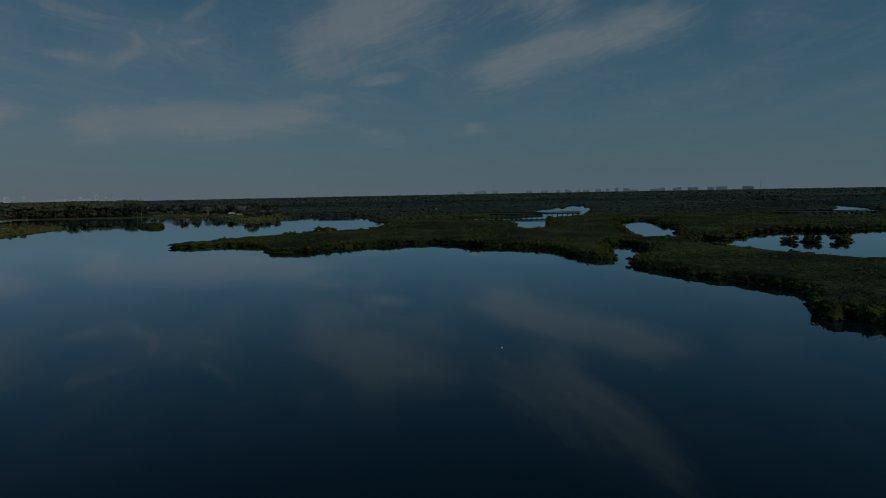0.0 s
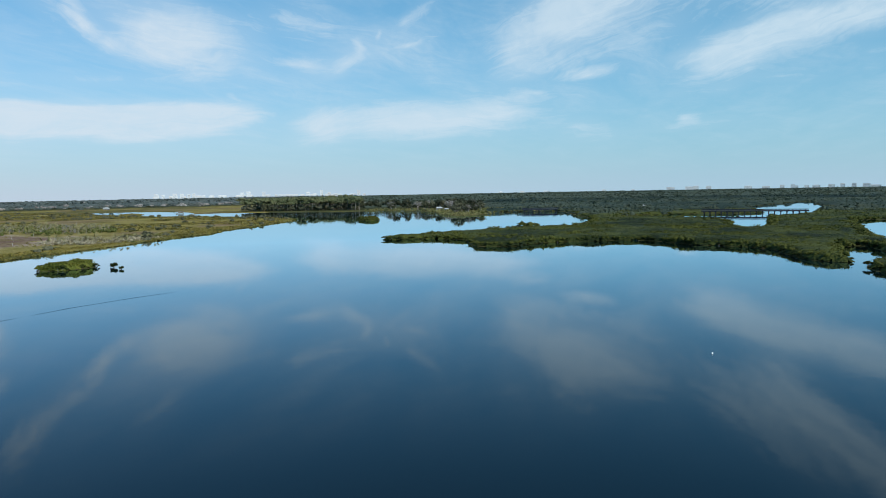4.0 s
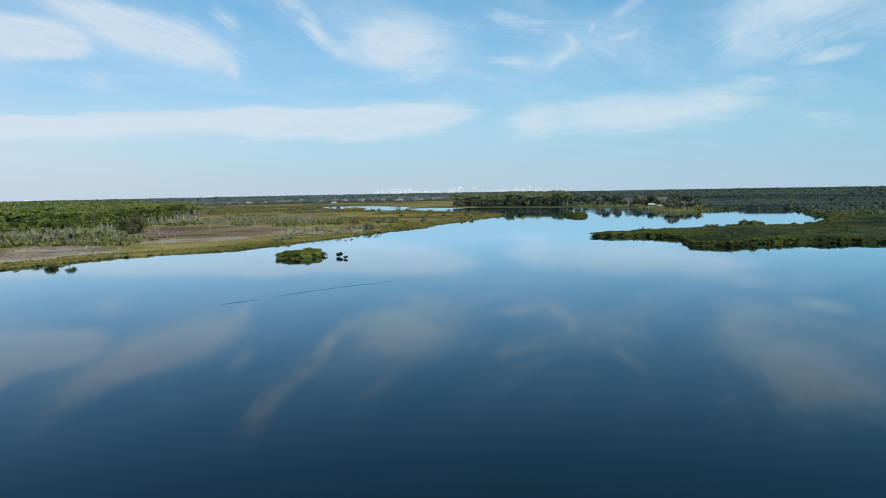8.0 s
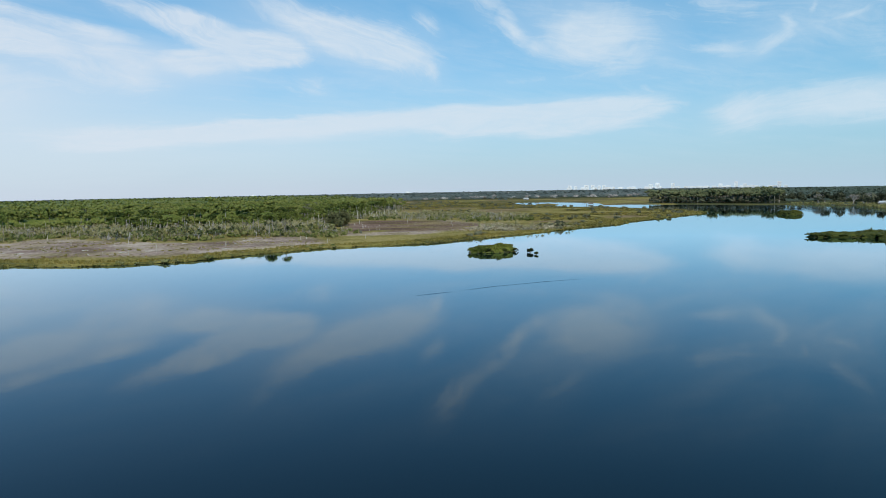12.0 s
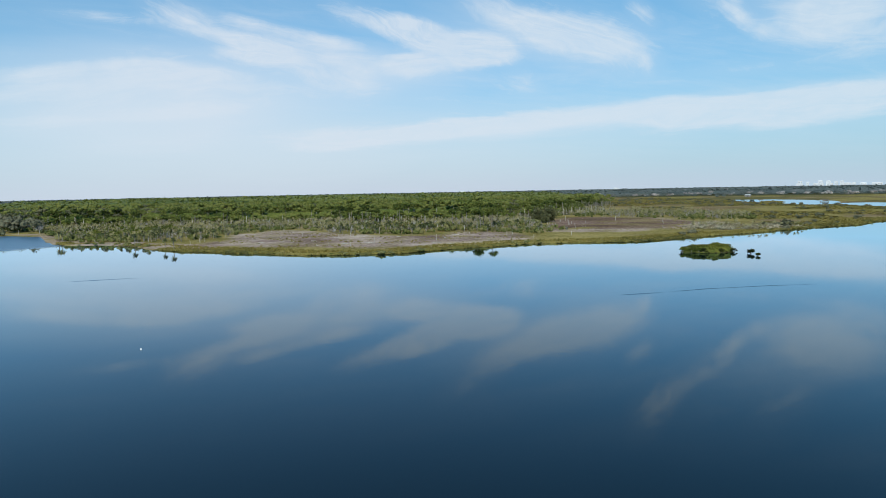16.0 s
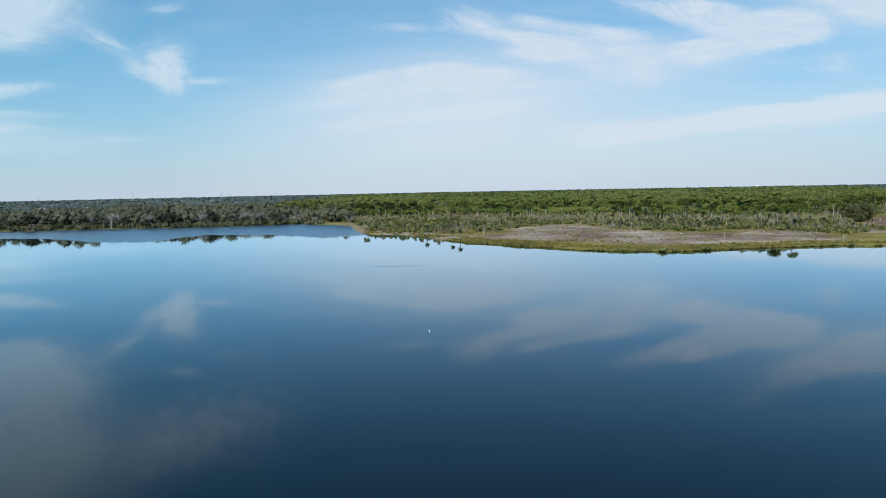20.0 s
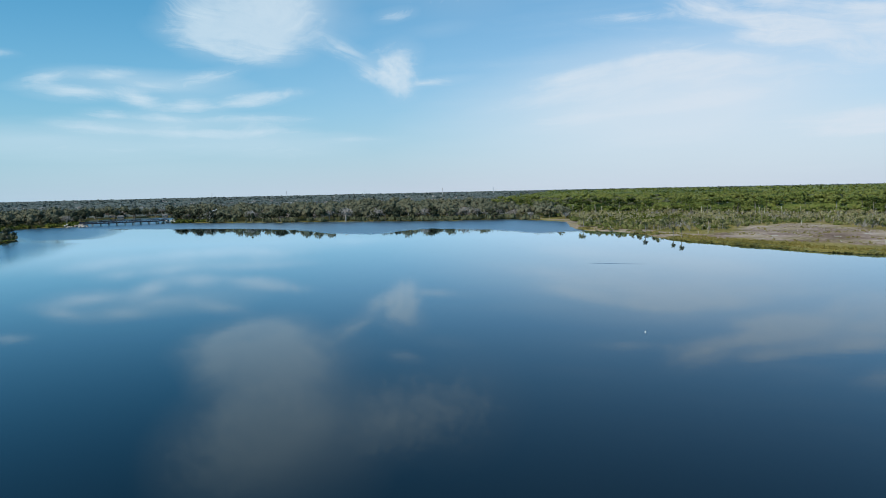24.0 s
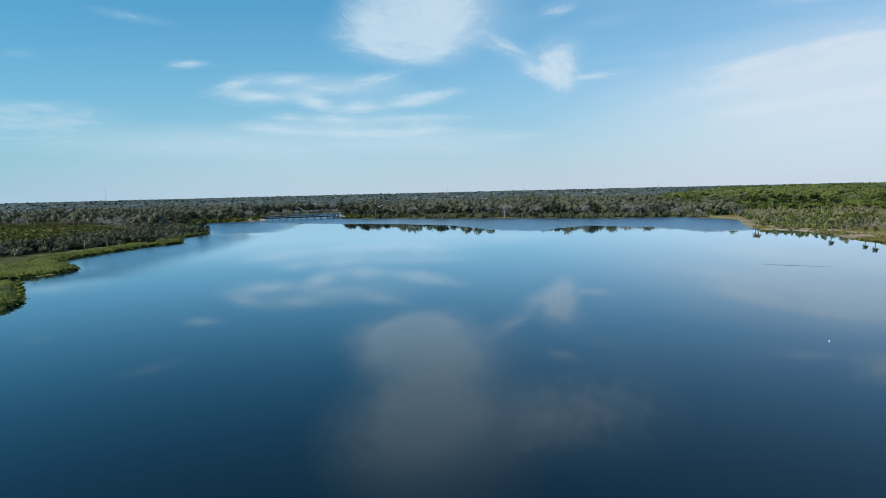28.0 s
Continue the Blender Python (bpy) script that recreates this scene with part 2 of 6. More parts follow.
# smooth high sheets of milky cloud
film(52.6, 5.3, 24.0, 1.2, -4, 0.75)
film(18.5, 5.6, 10.5, 1.5, -4, 0.48)
film(38.0, 5.6, 8.0, 1.2, 0, 0.3)
film(36.5, 11.8, 8.5, 3.4, 15, 0.40)
film(57.0, 11.5, 11.0, 2.4, 17, 0.42)
film(69.6, 9.7, 9.5, 2.0, 8, 0.42)
film(5.6, 12.8, 7.0, 3.4, -25, 0.40)
film(-10.0, 11.0, 10.0, 2.2, -14, 0.42)
film(22.5, 10.8, 8.0, 2.2, -18, 0.25)
film(117.9, 13.6, 8.5, 2.8, 5, 0.45)
film(126.2, 8.2, 8.5, 1.3, 3, 0.45)
film(125.1, 5.3, 9.0, 1.1, 0, 0.40)
film(86.0, 5.0, 24.0, 7.5, -4, 0.95)
film(90.0, 7.0, 15.0, 4.5, -5, 0.15)
film(64.0, 3.0, 22.0, 4.0, -5, 0.45)
film(128.0, 2.0, 24.0, 3.6, 0, 0.35)
film(36.0, 4.5, 20.0, 3.0, 0, 0.12)
film(134.0, 4.0, 17.0, 1.7, 0, 0.42)
film(118.0, 3.8, 10.0, 1.2, 0, 0.35)
film(116.5, 18.0, 8.5, 5.5, 0, 0.42)
body = None
for kind, env in cover.items():
    lump_d = wmath("SUBTRACT", wmath("MULTIPLY", wmath("MINIMUM", env, 1.0), 1.30), wmath("MULTIPLY_ADD", fibre[kind], -0.95, 0.95), clamp=True)
    lump_d = wmath("MULTIPLY_ADD", lump_d, 0.72, wmath("MULTIPLY", wmath("MINIMUM", env, 1.0), 0.34))
    body = lump_d if body is None else wmath("SUBTRACT", 1.0, wmath("MULTIPLY", wmath("SUBTRACT", 1.0, body), wmath("SUBTRACT", 1.0, lump_d)))
body = wmath("MULTIPLY", body, 0.88)
thin = wmath("MULTIPLY", wmath("MULTIPLY_ADD", wisps.outputs["Fac"], 2.2, -0.85, clamp=True), wmath("MULTIPLY_ADD", fibre[8], 0.80, 0.12))
veil = wmath("MULTIPLY", wmath("MULTIPLY", thin, wmath("MULTIPLY_ADD", elev, -0.1, 2.2, clamp=True)), wmath("MULTIPLY", wmath("MULTIPLY", elev, 0.1, clamp=True), wmath("MULTIPLY_ADD", azim, -0.011, 1.3, clamp=True)))
dense = wmath("MAXIMUM", body, veil, clamp=True)
dense = wmath("SUBTRACT", 1.0, wmath("MULTIPLY", wmath("SUBTRACT", 1.0, dense), wmath("SUBTRACT", 1.0, wmath("MINIMUM", wmath("MULTIPLY", sheet_of[0], 0.8), 0.8))))
# low haze: whitest at the horizon
haze = wmath("POWER", 2.718, wmath("MULTIPLY", wmath("MAXIMUM", elev, 0.0), wmath("MULTIPLY_ADD", wmath("MULTIPLY_ADD", azim, 0.03, -2.8, clamp=True), -0.045, -0.085)))
blue = wn.new("ShaderNodeMixRGB")
blue.blend_type, blue.inputs[0].default_value = "MULTIPLY", 1.0
wl.new(sky.outputs[0], blue.inputs[1])
tint = wn.new("ShaderNodeMixRGB")
wl.new(milky, tint.inputs[0])
tint.inputs[1].default_value, tint.inputs[2].default_value = (0.0215, 0.098, 0.125, 1), (0.0335, 0.0975, 0.125, 1)
lift = wn.new("ShaderNodeMixRGB")
wl.new(wmath("MULTIPLY", elev, 0.065, clamp=True), lift.inputs[0])
lift.inputs[1].default_value, lift.inputs[2].default_value = (1.06, 0.94, 1.0, 1), (0.80, 1.05, 1.02, 1)
tinted = wn.new("ShaderNodeMixRGB")
tinted.blend_type, tinted.inputs[0].default_value = "MULTIPLY", 1.0
wl.new(tint.outputs[0], tinted.inputs[1])
wl.new(lift.outputs[0], tinted.inputs[2])
wl.new(tinted.outputs[0], blue.inputs[2])
hazy = wn.new("ShaderNodeMixRGB")
wl.new(wmath("MULTIPLY", haze, 0.92), hazy.inputs[0])
wl.new(blue.outputs[0], hazy.inputs[1])
far_air = wn.new("ShaderNodeMixRGB")
wl.new(wmath("MULTIPLY", wmath("MULTIPLY_ADD", azim, 0.0155, 0.07, clamp=True), wmath("MULTIPLY_ADD", azim, -0.021, 3.15, clamp=True)), far_air.inputs[0])
far_air.inputs[1].default_value, far_air.inputs[2].default_value = (0.418, 0.598, 0.742, 1), (0.572, 0.650, 0.768, 1)
wl.new(far_air.outputs[0], hazy.inputs[2])
clouded = wn.new("ShaderNodeMixRGB")
wl.new(wmath("MULTIPLY", dense, 0.9), clouded.inputs[0])
wl.new(hazy.outputs[0], clouded.inputs[1])
cloud_tone = wn.new("ShaderNodeMixRGB")
wl.new(milky, cloud_tone.inputs[0])
cloud_tone.inputs[1].default_value, cloud_tone.inputs[2].default_value = (0.60, 0.755, 0.865, 1), (0.69, 0.77, 0.86, 1)
wl.new(cloud_tone.outputs[0], clouded.inputs[2])
back = wn.new("ShaderNodeBackground")
wl.new(clouded.outputs[0], back.inputs["Color"])
out = wn.new("ShaderNodeOutputWorld")
wl.new(back.outputs[0], out.inputs["Surface"])

sun = new("sun", bpy.data.lights.new("sun", "SUN"))
sun.data.energy, sun.data.angle, sun.data.color = 3.6, radians(0.6), (1.0, 0.94, 0.85)
sa, se = radians(SUN_AZ), radians(SUN_EL)
sun.matrix_world = look((-math.sin(sa) * math.cos(se) * 50, math.cos(sa) * math.cos(se) * 50, math.sin(se) * 50), (0, 0, 0))

# ---- materials ----


def material(name, colours, rough=0.7, scale=1.0, bump=0.0, spec=0.3, tone=0.0, island=0.0, metal=0.0, stretch=(1, 1, 1), clump=0.0):
    """A procedural surface: two or three colours mixed by noise at two scales, with per-plant and per-leaf variation; clump: size of leaf tufts."""
    mat = bpy.data.materials.new(name)
    mat.use_nodes = True
    n, l = mat.node_tree.nodes, mat.node_tree.links
    bsdf = n["Principled BSDF"]
    bsdf.inputs["Roughness"].default_value = rough
    bsdf.inputs["Specular IOR Level"].default_value = spec
    bsdf.inputs["Metallic"].default_value = metal
    geo = n.new("ShaderNodeNewGeometry")
    mp = n.new("ShaderNodeMapping")
    mp.inputs["Scale"].default_value = stretch
    l.new(geo.outputs["Position"], mp.inputs["Vector"])
    fine = n.new("ShaderNodeTexNoise")
    fine.inputs["Scale"].default_value, fine.inputs["Detail"].default_value = scale, 6
    coarse = n.new("ShaderNodeTexNoise")
    coarse.inputs["Scale"].default_value, coarse.inputs["Detail"].default_value = scale * 0.13, 3
    l.new(mp.outputs[0], fine.inputs["Vector"])
    l.new(mp.outputs[0], coarse.inputs["Vector"])

    def m(op, a, b):
        nd = n.new("ShaderNodeMath")
        nd.operation = op
        for i, v in enumerate((a, b)):
            if isinstance(v, (int, float)):
                nd.inputs[i].default_value = v
            else:
                l.new(v, nd.inputs[i])
        return nd.outputs[0]
    f = m("ADD", m("MULTIPLY", fine.outputs["Fac"], 1.3), m("MULTIPLY", coarse.outputs["Fac"], 1.7))
    f = m("SUBTRACT", f, 1.0)
    if tone:
        att = n.new("ShaderNodeAttribute")
        att.attribute_name = "tone"
        info = n.new("ShaderNodeObjectInfo")
        plant = m("ADD", att.outputs["Fac"], m("MULTIPLY", info.outputs["Random"], 0.9))
        f = m("ADD", f, m("MULTIPLY", m("SUBTRACT", plant, 0.5), tone))
    if island:
        f = m("ADD", f, m("MULTIPLY", m("SUBTRACT", geo.outputs["Random Per Island"], 0.5), island))
    if clump:
        tuft_n = n.new("ShaderNodeTexNoise")
        tuft_n.inputs["Scale"].default_value, tuft_n.inputs["Detail"].default_value = 0.55 / clump, 4
        l.new(geo.outputs["Position"], tuft_n.inputs["Vector"])
        f = m("ADD", f, m("MULTIPLY", m("SUBTRACT", tuft_n.outputs["Fac"], 0.5), 1.3))
        tuft_b = n.new("ShaderNodeBump")
        tuft_b.inputs["Strength"].default_value, tuft_b.inputs["Distance"].default_value = 0.9, clump * 2.2
        l.new(tuft_n.outputs["Fac"], tuft_b.inputs["Height"])
        l.new(tuft_b.outputs[0], bsdf.inputs["Normal"])
    ramp = n.new("ShaderNodeValToRGB")
    e = ramp.color_ramp.elements
    e[0].position, e[1].position = 0.12, 0.88
    e[0].color, e[1].color = (*colours[0], 1), (*colours[-1], 1)
    if len(colours) == 3:
        mid = e.new(0.5)
        mid.color = (*colours[1], 1)
    l.new(f, ramp.inputs[0])
    l.new(ramp.outputs[0], bsdf.inputs["Base Color"])
    if bump:
        b = n.new("ShaderNodeBump")
        b.inputs["Strength"].default_value, b.inputs["Distance"].default_value = 1.0, bump
        l.new(fine.outputs["Fac"], b.inputs["Height"])
        l.new(b.outputs[0], bsdf.inputs["Normal"])
    return mat


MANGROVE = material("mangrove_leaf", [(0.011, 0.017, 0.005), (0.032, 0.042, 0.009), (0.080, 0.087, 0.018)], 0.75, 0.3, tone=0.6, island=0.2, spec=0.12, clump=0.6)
# mangrove leaf for the far plain, blued in its base colour to paint in haze
FAR_MANGROVE = material("hazed_mangrove_leaf", [(0.012, 0.024, 0.019), (0.031, 0.048, 0.036), (0.070, 0.088, 0.062)], 0.8, 0.012, tone=1.1, island=0.15, spec=0.1, clump=0.6)
# brighter mangrove leaf; on the islet its colour also carries the frontal sunlight
BRIGHT_MANGROVE = material("bright_mangrove_leaf", [(0.024, 0.036, 0.006), (0.064, 0.080, 0.012), (0.135, 0.142, 0.026)], 0.75, 0.3, tone=0.5, island=0.5, spec=0.12, clump=0.5)
PINE = material("pine_needles", [(0.036, 0.052, 0.011), (0.088, 0.112, 0.021), (0.160, 0.172, 0.043)], 0.6, 0.1, tone=0.45, island=0.45, spec=0.12, clump=0.9)
OAK = material("hardwood_leaf", [(0.029, 0.034, 0.019), (0.068, 0.074, 0.042), (0.134, 0.131, 0.083)], 0.7, 0.08, tone=1.0, island=0.4, spec=0.12, clump=0.9)
PINE_DULL = material("headland_pine_needles", [(0.032, 0.044, 0.020), (0.072, 0.088, 0.038), (0.130, 0.140, 0.068)], 0.7, 0.1, tone=0.6, island=0.3, spec=0.12, clump=0.9)
GREYWOOD = material("bare_twigs", [(0.14, 0.125, 0.112), (0.235, 0.213, 0.195), (0.36, 0.33, 0.305)], 0.85, 0.2, tone=0.5, island=0.4)
STRAW = material("dry_brush", [(0.17, 0.145, 0.085), (0.31, 0.27, 0.18), (0.45, 0.40, 0.29)], 0.9, 0.2, tone=0.5, island=0.5)
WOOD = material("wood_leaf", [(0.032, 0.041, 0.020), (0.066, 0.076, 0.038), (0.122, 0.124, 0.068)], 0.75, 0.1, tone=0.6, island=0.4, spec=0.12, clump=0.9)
# far woods: distance haze put into the leaf as a greyer, bluer base colour
FAR_WOOD = material("hazed_wood_leaf", [(0.044, 0.062, 0.056), (0.082, 0.102, 0.092), (0.124, 0.140, 0.126)], 0.8, 0.02, tone=0.5, island=0.2, spec=0.1, clump=0.7)
PALM = material("palm_frond", [(0.050, 0.062, 0.018), (0.130, 0.132, 0.044), (0.26, 0.228, 0.10)], 0.6, 0.12, tone=0.9, island=0.6)
UNDERGROWTH = material("undergrowth", [(0.054, 0.070, 0.017), (0.115, 0.130, 0.034), (0.21, 0.195, 0.08)], 0.75, 0.3, tone=0.6, island=0.6, spec=0.12, clump=0.5)
SCRUB = material("shore_scrub", [(0.065, 0.062, 0.012), (0.150, 0.132, 0.025), (0.238, 0.192, 0.047)], 0.7, 0.2, tone=0.5, island=0.5, clump=0.35)
CASUARINA = material("casuarina_needles", [(0.036, 0.041, 0.015), (0.076, 0.079, 0.030), (0.130, 0.126, 0.054)], 0.8, 0.4, island=0.4)
BARK = material("bark", [(0.13, 0.105, 0.085), (0.23, 0.20, 0.165), (0.34, 0.31, 0.27)], 0.9, 3.0, bump=0.05, tone=0.4, stretch=(1, 1, 0.2))
PALMBARK = material("palm_bark", [(0.16, 0.14, 0.115), (0.25, 0.225, 0.19), (0.36, 0.33, 0.285)], 0.9, 3.0, bump=0.04, tone=0.4, stretch=(1, 1, 0.2))
SNAG = material("bleached_trunk", [(0.30, 0.27, 0.23), (0.44, 0.41, 0.36), (0.56, 0.53, 0.47)], 0.9, 3.0, bump=0.04, tone=0.4, stretch=(1, 1, 0.2))
DARKCON = material("weathered_concrete", [(0.012, 0.016, 0.030), (0.022, 0.028, 0.046), (0.038, 0.045, 0.064)], 0.9, 0.9, bump=0.02)
ASPHALT = material("asphalt", [(0.04, 0.04, 0.042), (0.055, 0.055, 0.055), (0.075, 0.073, 0.07)], 0.9, 1.2, bump=0.01)
RAIL = material("white_rail_paint", [(0.55, 0.55, 0.53), (0.72, 0.72, 0.70), (0.80, 0.80, 0.78)], 0.6, 1.5)
PLASTER = material("white_stucco", [(0.60, 0.61, 0.63), (0.68, 0.69, 0.70), (0.76, 0.77, 0.78)], 0.8, 0.05)
SHADEGLASS = material("tinted_glazing", [(0.05, 0.06, 0.08), (0.08, 0.10, 0.12), (0.13, 0.15, 0.17)], 0.3, 0.2, spec=0.3)
ROOF = material("pale_metal_roof", [(0.36, 0.37, 0.37), (0.50, 0.51, 0.50), (0.62, 0.62, 0.61)], 0.4, 0.4, spec=0.5)
TIMBER = material("grey_timber", [(0.10, 0.09, 0.08), (0.17, 0.155, 0.14), (0.25, 0.235, 0.21)], 0.85, 2.0, bump=0.01)
ROCK = material("limestone_rubble", [(0.34, 0.29, 0.24), (0.48, 0.42, 0.36), (0.60, 0.54, 0.47)], 0.9, 0.9, bump=0.15)
STEEL = material("galvanised_steel", [(0.42, 0.44, 0.46), (0.55, 0.57, 0.58), (0.65, 0.66, 0.67)], 0.5, 1.0, metal=0.3)
BUOY = material("white_buoy_plastic", [(0.72, 0.72, 0.70), (0.80, 0.80, 0.79), (0.84, 0.84, 0.83)], 0.4, 6.0)

# ground: grass, dry sand-grey flats and dark burnt-brown flats by the soil weights on the sheet
GROUND = bpy.data.materials.new("lagoon_ground")
GROUND.use_nodes = True
gn, gl = GROUND.node_tree.nodes, GROUND.node_tree.links


def gramp(src, colours):
    r = gn.new("ShaderNodeValToRGB")
    e = r.color_ramp.elements
    e[0].position, e[1].position = 0.36, 0.66
    e[0].color, e[1].color = (*colours[0], 1), (*colours[-1], 1)
    e.new(0.5).color = (*colours[1], 1)
    gl.new(src, r.inputs[0])
    return r.outputs[0]


gpos = gn.new("ShaderNodeNewGeometry")
gfine = gn.new("ShaderNodeTexNoise")
gfine.inputs["Scale"].default_value, gfine.inputs["Detail"].default_value = 0.55, 8
gwide = gn.new("ShaderNodeTexNoise")
gwide.inputs["Scale"].default_value, gwide.inputs["Detail"].default_value = 0.03, 5
gl.new(gpos.outputs["Position"], gfine.inputs["Vector"])
gl.new(gpos.outputs["Position"], gwide.inputs["Vector"])
gmix = gn.new("ShaderNodeMixRGB")
gmix.inputs[0].default_value = 0.5
gl.new(gfine.outputs["Fac"], gmix.inputs[1])
gl.new(gwide.outputs["Fac"], gmix.inputs[2])
col = gramp(gmix.outputs[0], [(0.110, 0.097, 0.021), (0.222, 0.180, 0.048), (0.355, 0.274, 0.102)])
for name, colours in (("dry", [(0.17, 0.118, 0.090), (0.35, 0.262, 0.21), (0.54, 0.44, 0.37)]),
                      ("burnt", [(0.085, 0.044, 0.034), (0.150, 0.086, 0.066), (0.31, 0.22, 0.175)]),
                      # the dark under trees and thickets, painted into the ground colour
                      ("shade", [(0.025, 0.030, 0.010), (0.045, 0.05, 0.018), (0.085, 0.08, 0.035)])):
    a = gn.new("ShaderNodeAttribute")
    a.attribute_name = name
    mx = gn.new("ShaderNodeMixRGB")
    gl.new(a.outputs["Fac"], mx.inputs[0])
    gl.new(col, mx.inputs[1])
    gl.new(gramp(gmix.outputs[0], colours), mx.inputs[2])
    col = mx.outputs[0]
gb = gn["Principled BSDF"]
gb.inputs["Roughness"].default_value = 0.95
gb.inputs["Specular IOR Level"].default_value = 0.1
gl.new(col, gb.inputs["Base Color"])
gbump = gn.new("ShaderNodeBump")
gbump.inputs["Distance"].default_value = 0.5
gl.new(gfine.outputs["Fac"], gbump.inputs["Height"])
gl.new(gbump.outputs[0], gb.inputs["Normal"])

# water: dark tannin-stained lagoon, still as glass but for a breeze in the north-west bay
WATER = bpy.data.materials.new("lagoon_water")
WATER.use_nodes = True
tn, tl = WATER.node_tree.nodes, WATER.node_tree.links
tn.remove(tn["Principled BSDF"])
body_d, mirror, blendw = tn.new("ShaderNodeBsdfDiffuse"), tn.new("ShaderNodeBsdfGlossy"), tn.new("ShaderNodeMixShader")
body_d.inputs["Color"].default_value = (0.0042, 0.0100, 0.0132, 1)
mirror.inputs["Color"].default_value = (0.745, 0.895, 1.0, 1)
tl.new(body_d.outputs[0], blendw.inputs[1])
tl.new(mirror.outputs[0], blendw.inputs[2])
tl.new(blendw.outputs[0], tn["Material Output"].inputs["Surface"])
gloss_f = tn.new("ShaderNodeFresnel")
gloss_f.inputs["IOR"].default_value = 1.38
gloss_p, gloss_m = tn.new("ShaderNodeMath"), tn.new("ShaderNodeMath")
gloss_p.operation, gloss_m.operation, gloss_m.use_clamp = "POWER", "MULTIPLY", True
gloss_p.inputs[1].default_value, gloss_m.inputs[1].default_value = 1.36, 1.74
tl.new(gloss_f.outputs[0], gloss_p.inputs[0])
tl.new(gloss_p.outputs[0], gloss_m.inputs[0])
tpos = tn.new("ShaderNodeNewGeometry")
breeze = tn.new("ShaderNodeAttribute")
breeze.attribute_name = "breeze"
ruffle, calm = tn.new("ShaderNodeMath"), tn.new("ShaderNodeMath")
ruffle.operation, calm.operation = "MULTIPLY_ADD", "MULTIPLY"
ruffle.inputs[1].default_value, ruffle.inputs[2].default_value = -0.38, 1.0
tl.new(breeze.outputs["Fac"], ruffle.inputs[0])
tl.new(ruffle.outputs[0], calm.inputs[0])
tl.new(gloss_m.outputs[0], calm.inputs[1])
tl.new(calm.outputs[0], blendw.inputs[0])
rr = tn.new("ShaderNodeMapRange")
rr.inputs["To Min"].default_value, rr.inputs["To Max"].default_value = 0.024, 0.28
tl.new(breeze.outputs["Fac"], rr.inputs["Value"])
tl.new(rr.outputs[0], mirror.inputs["Roughness"])
swell = tn.new("ShaderNodeTexNoise")
swell.inputs["Scale"].default_value, swell.inputs["Detail"].default_value = 0.55, 4
tl.new(tpos.outputs["Position"], swell.inputs["Vector"])
tbump = tn.new("ShaderNodeBump")
tbump.inputs["Strength"].default_value = 1.0
bd = tn.new("ShaderNodeMapRange")
bd.inputs["To Min"].default_value, bd.inputs["To Max"].default_value = 0.004, 0.10
tl.new(breeze.outputs["Fac"], bd.inputs["Value"])
tl.new(bd.outputs[0], tbump.inputs["Distance"])
tl.new(swell.outputs["Fac"], tbump.inputs["Height"])
tl.new(tbump.outputs[0], mirror.inputs["Normal"])

# ---- plan of the lagoon, metres; x east, y north of the point under the drone ----
SOUTH_BANK = [(77, 122), (96, 60), (112, -20), (95, -100), (35, -150), (-40, -160), (-94, -161)]
WEST_POINT = [(-94, -162), (-105, -171), (-113, -182), (-120, -194), (-124, -203), (-116, -211), (-96, -221), (-108, -226), (-132, -222), (-147, -221), (-160, -227), (-165, -240),
              (-182, -265), (-214, -280), (-238, -289), (-258, -290), (-270, -296), (-287, -319), (-313, -333), (-345, -352), (-353, -366),
              (-385, -420), (-430, -462), (-462, -474), (-478, -462), (-489, -440), (-560, -500), (-640, -540), (-690, -500), (-610, -430), (-540, -388)]
NORTH_WEST_SHORE = [(-537, -370), (-534, -319), (-532, -277), (-539, -222), (-534, -149), (-541, -119), (-548, -90), (-529, -64), (-500, -43),
                    (-453, -36), (-419, -30), (-399, -19), (-388, -4), (-368, 9), (-341, 16), (-323, 26), (-303, 42), (-284, 57), (-268, 70),
                    (-259, 88), (-257, 103), (-261, 121), (-263, 142), (-264, 164), (-258, 186), (-250, 200), (-246, 215), (-249, 240), (-252, 272)]
MARSH_SHORE = [(-254, 300), (-260, 321), (-262, 348), (-264, 385), (-275, 411), (-284, 470), (-294, 517), (-309, 581), (-360, 640), (-430, 664),
               (-505, 705), (-540, 750), (-545, 790), (-520, 802), (-475, 802), (-440, 802), (-376, 800), (-325, 815), (-290, 806), (-246, 775),
               (-205, 690), (-178, 640), (-160, 640), (-150, 690), (-142, 722), (-128, 738), (-92, 741), (-84, 726), (-74, 680), (-60, 620), (-48, 575)]
SPIT_SHORE = [(-40, 520), (-41, 462), (-49, 433), (-68, 421), (-85, 408), (-96, 387), (-109, 373), (-119, 355), (-130, 350), (-131, 335),
              (-115, 341), (-101, 343), (-86, 334), (-80, 312), (-75, 301), (-66, 298), (-55, 298), (-50, 312), (-37, 324), (-23, 328), (-3, 336),
              (10, 320), (21, 311), (42, 294), (47, 262), (53, 248), (58, 245)]
EAST_BANK = [(62, 250), (65, 272), (70, 298), (80, 308), (80, 290), (81, 274), (73, 251), (65, 239), (60, 225), (66, 208), (71, 190), (77, 183), (81, 172),
             (81, 160), (75, 146), (71, 135), (71, 127)]
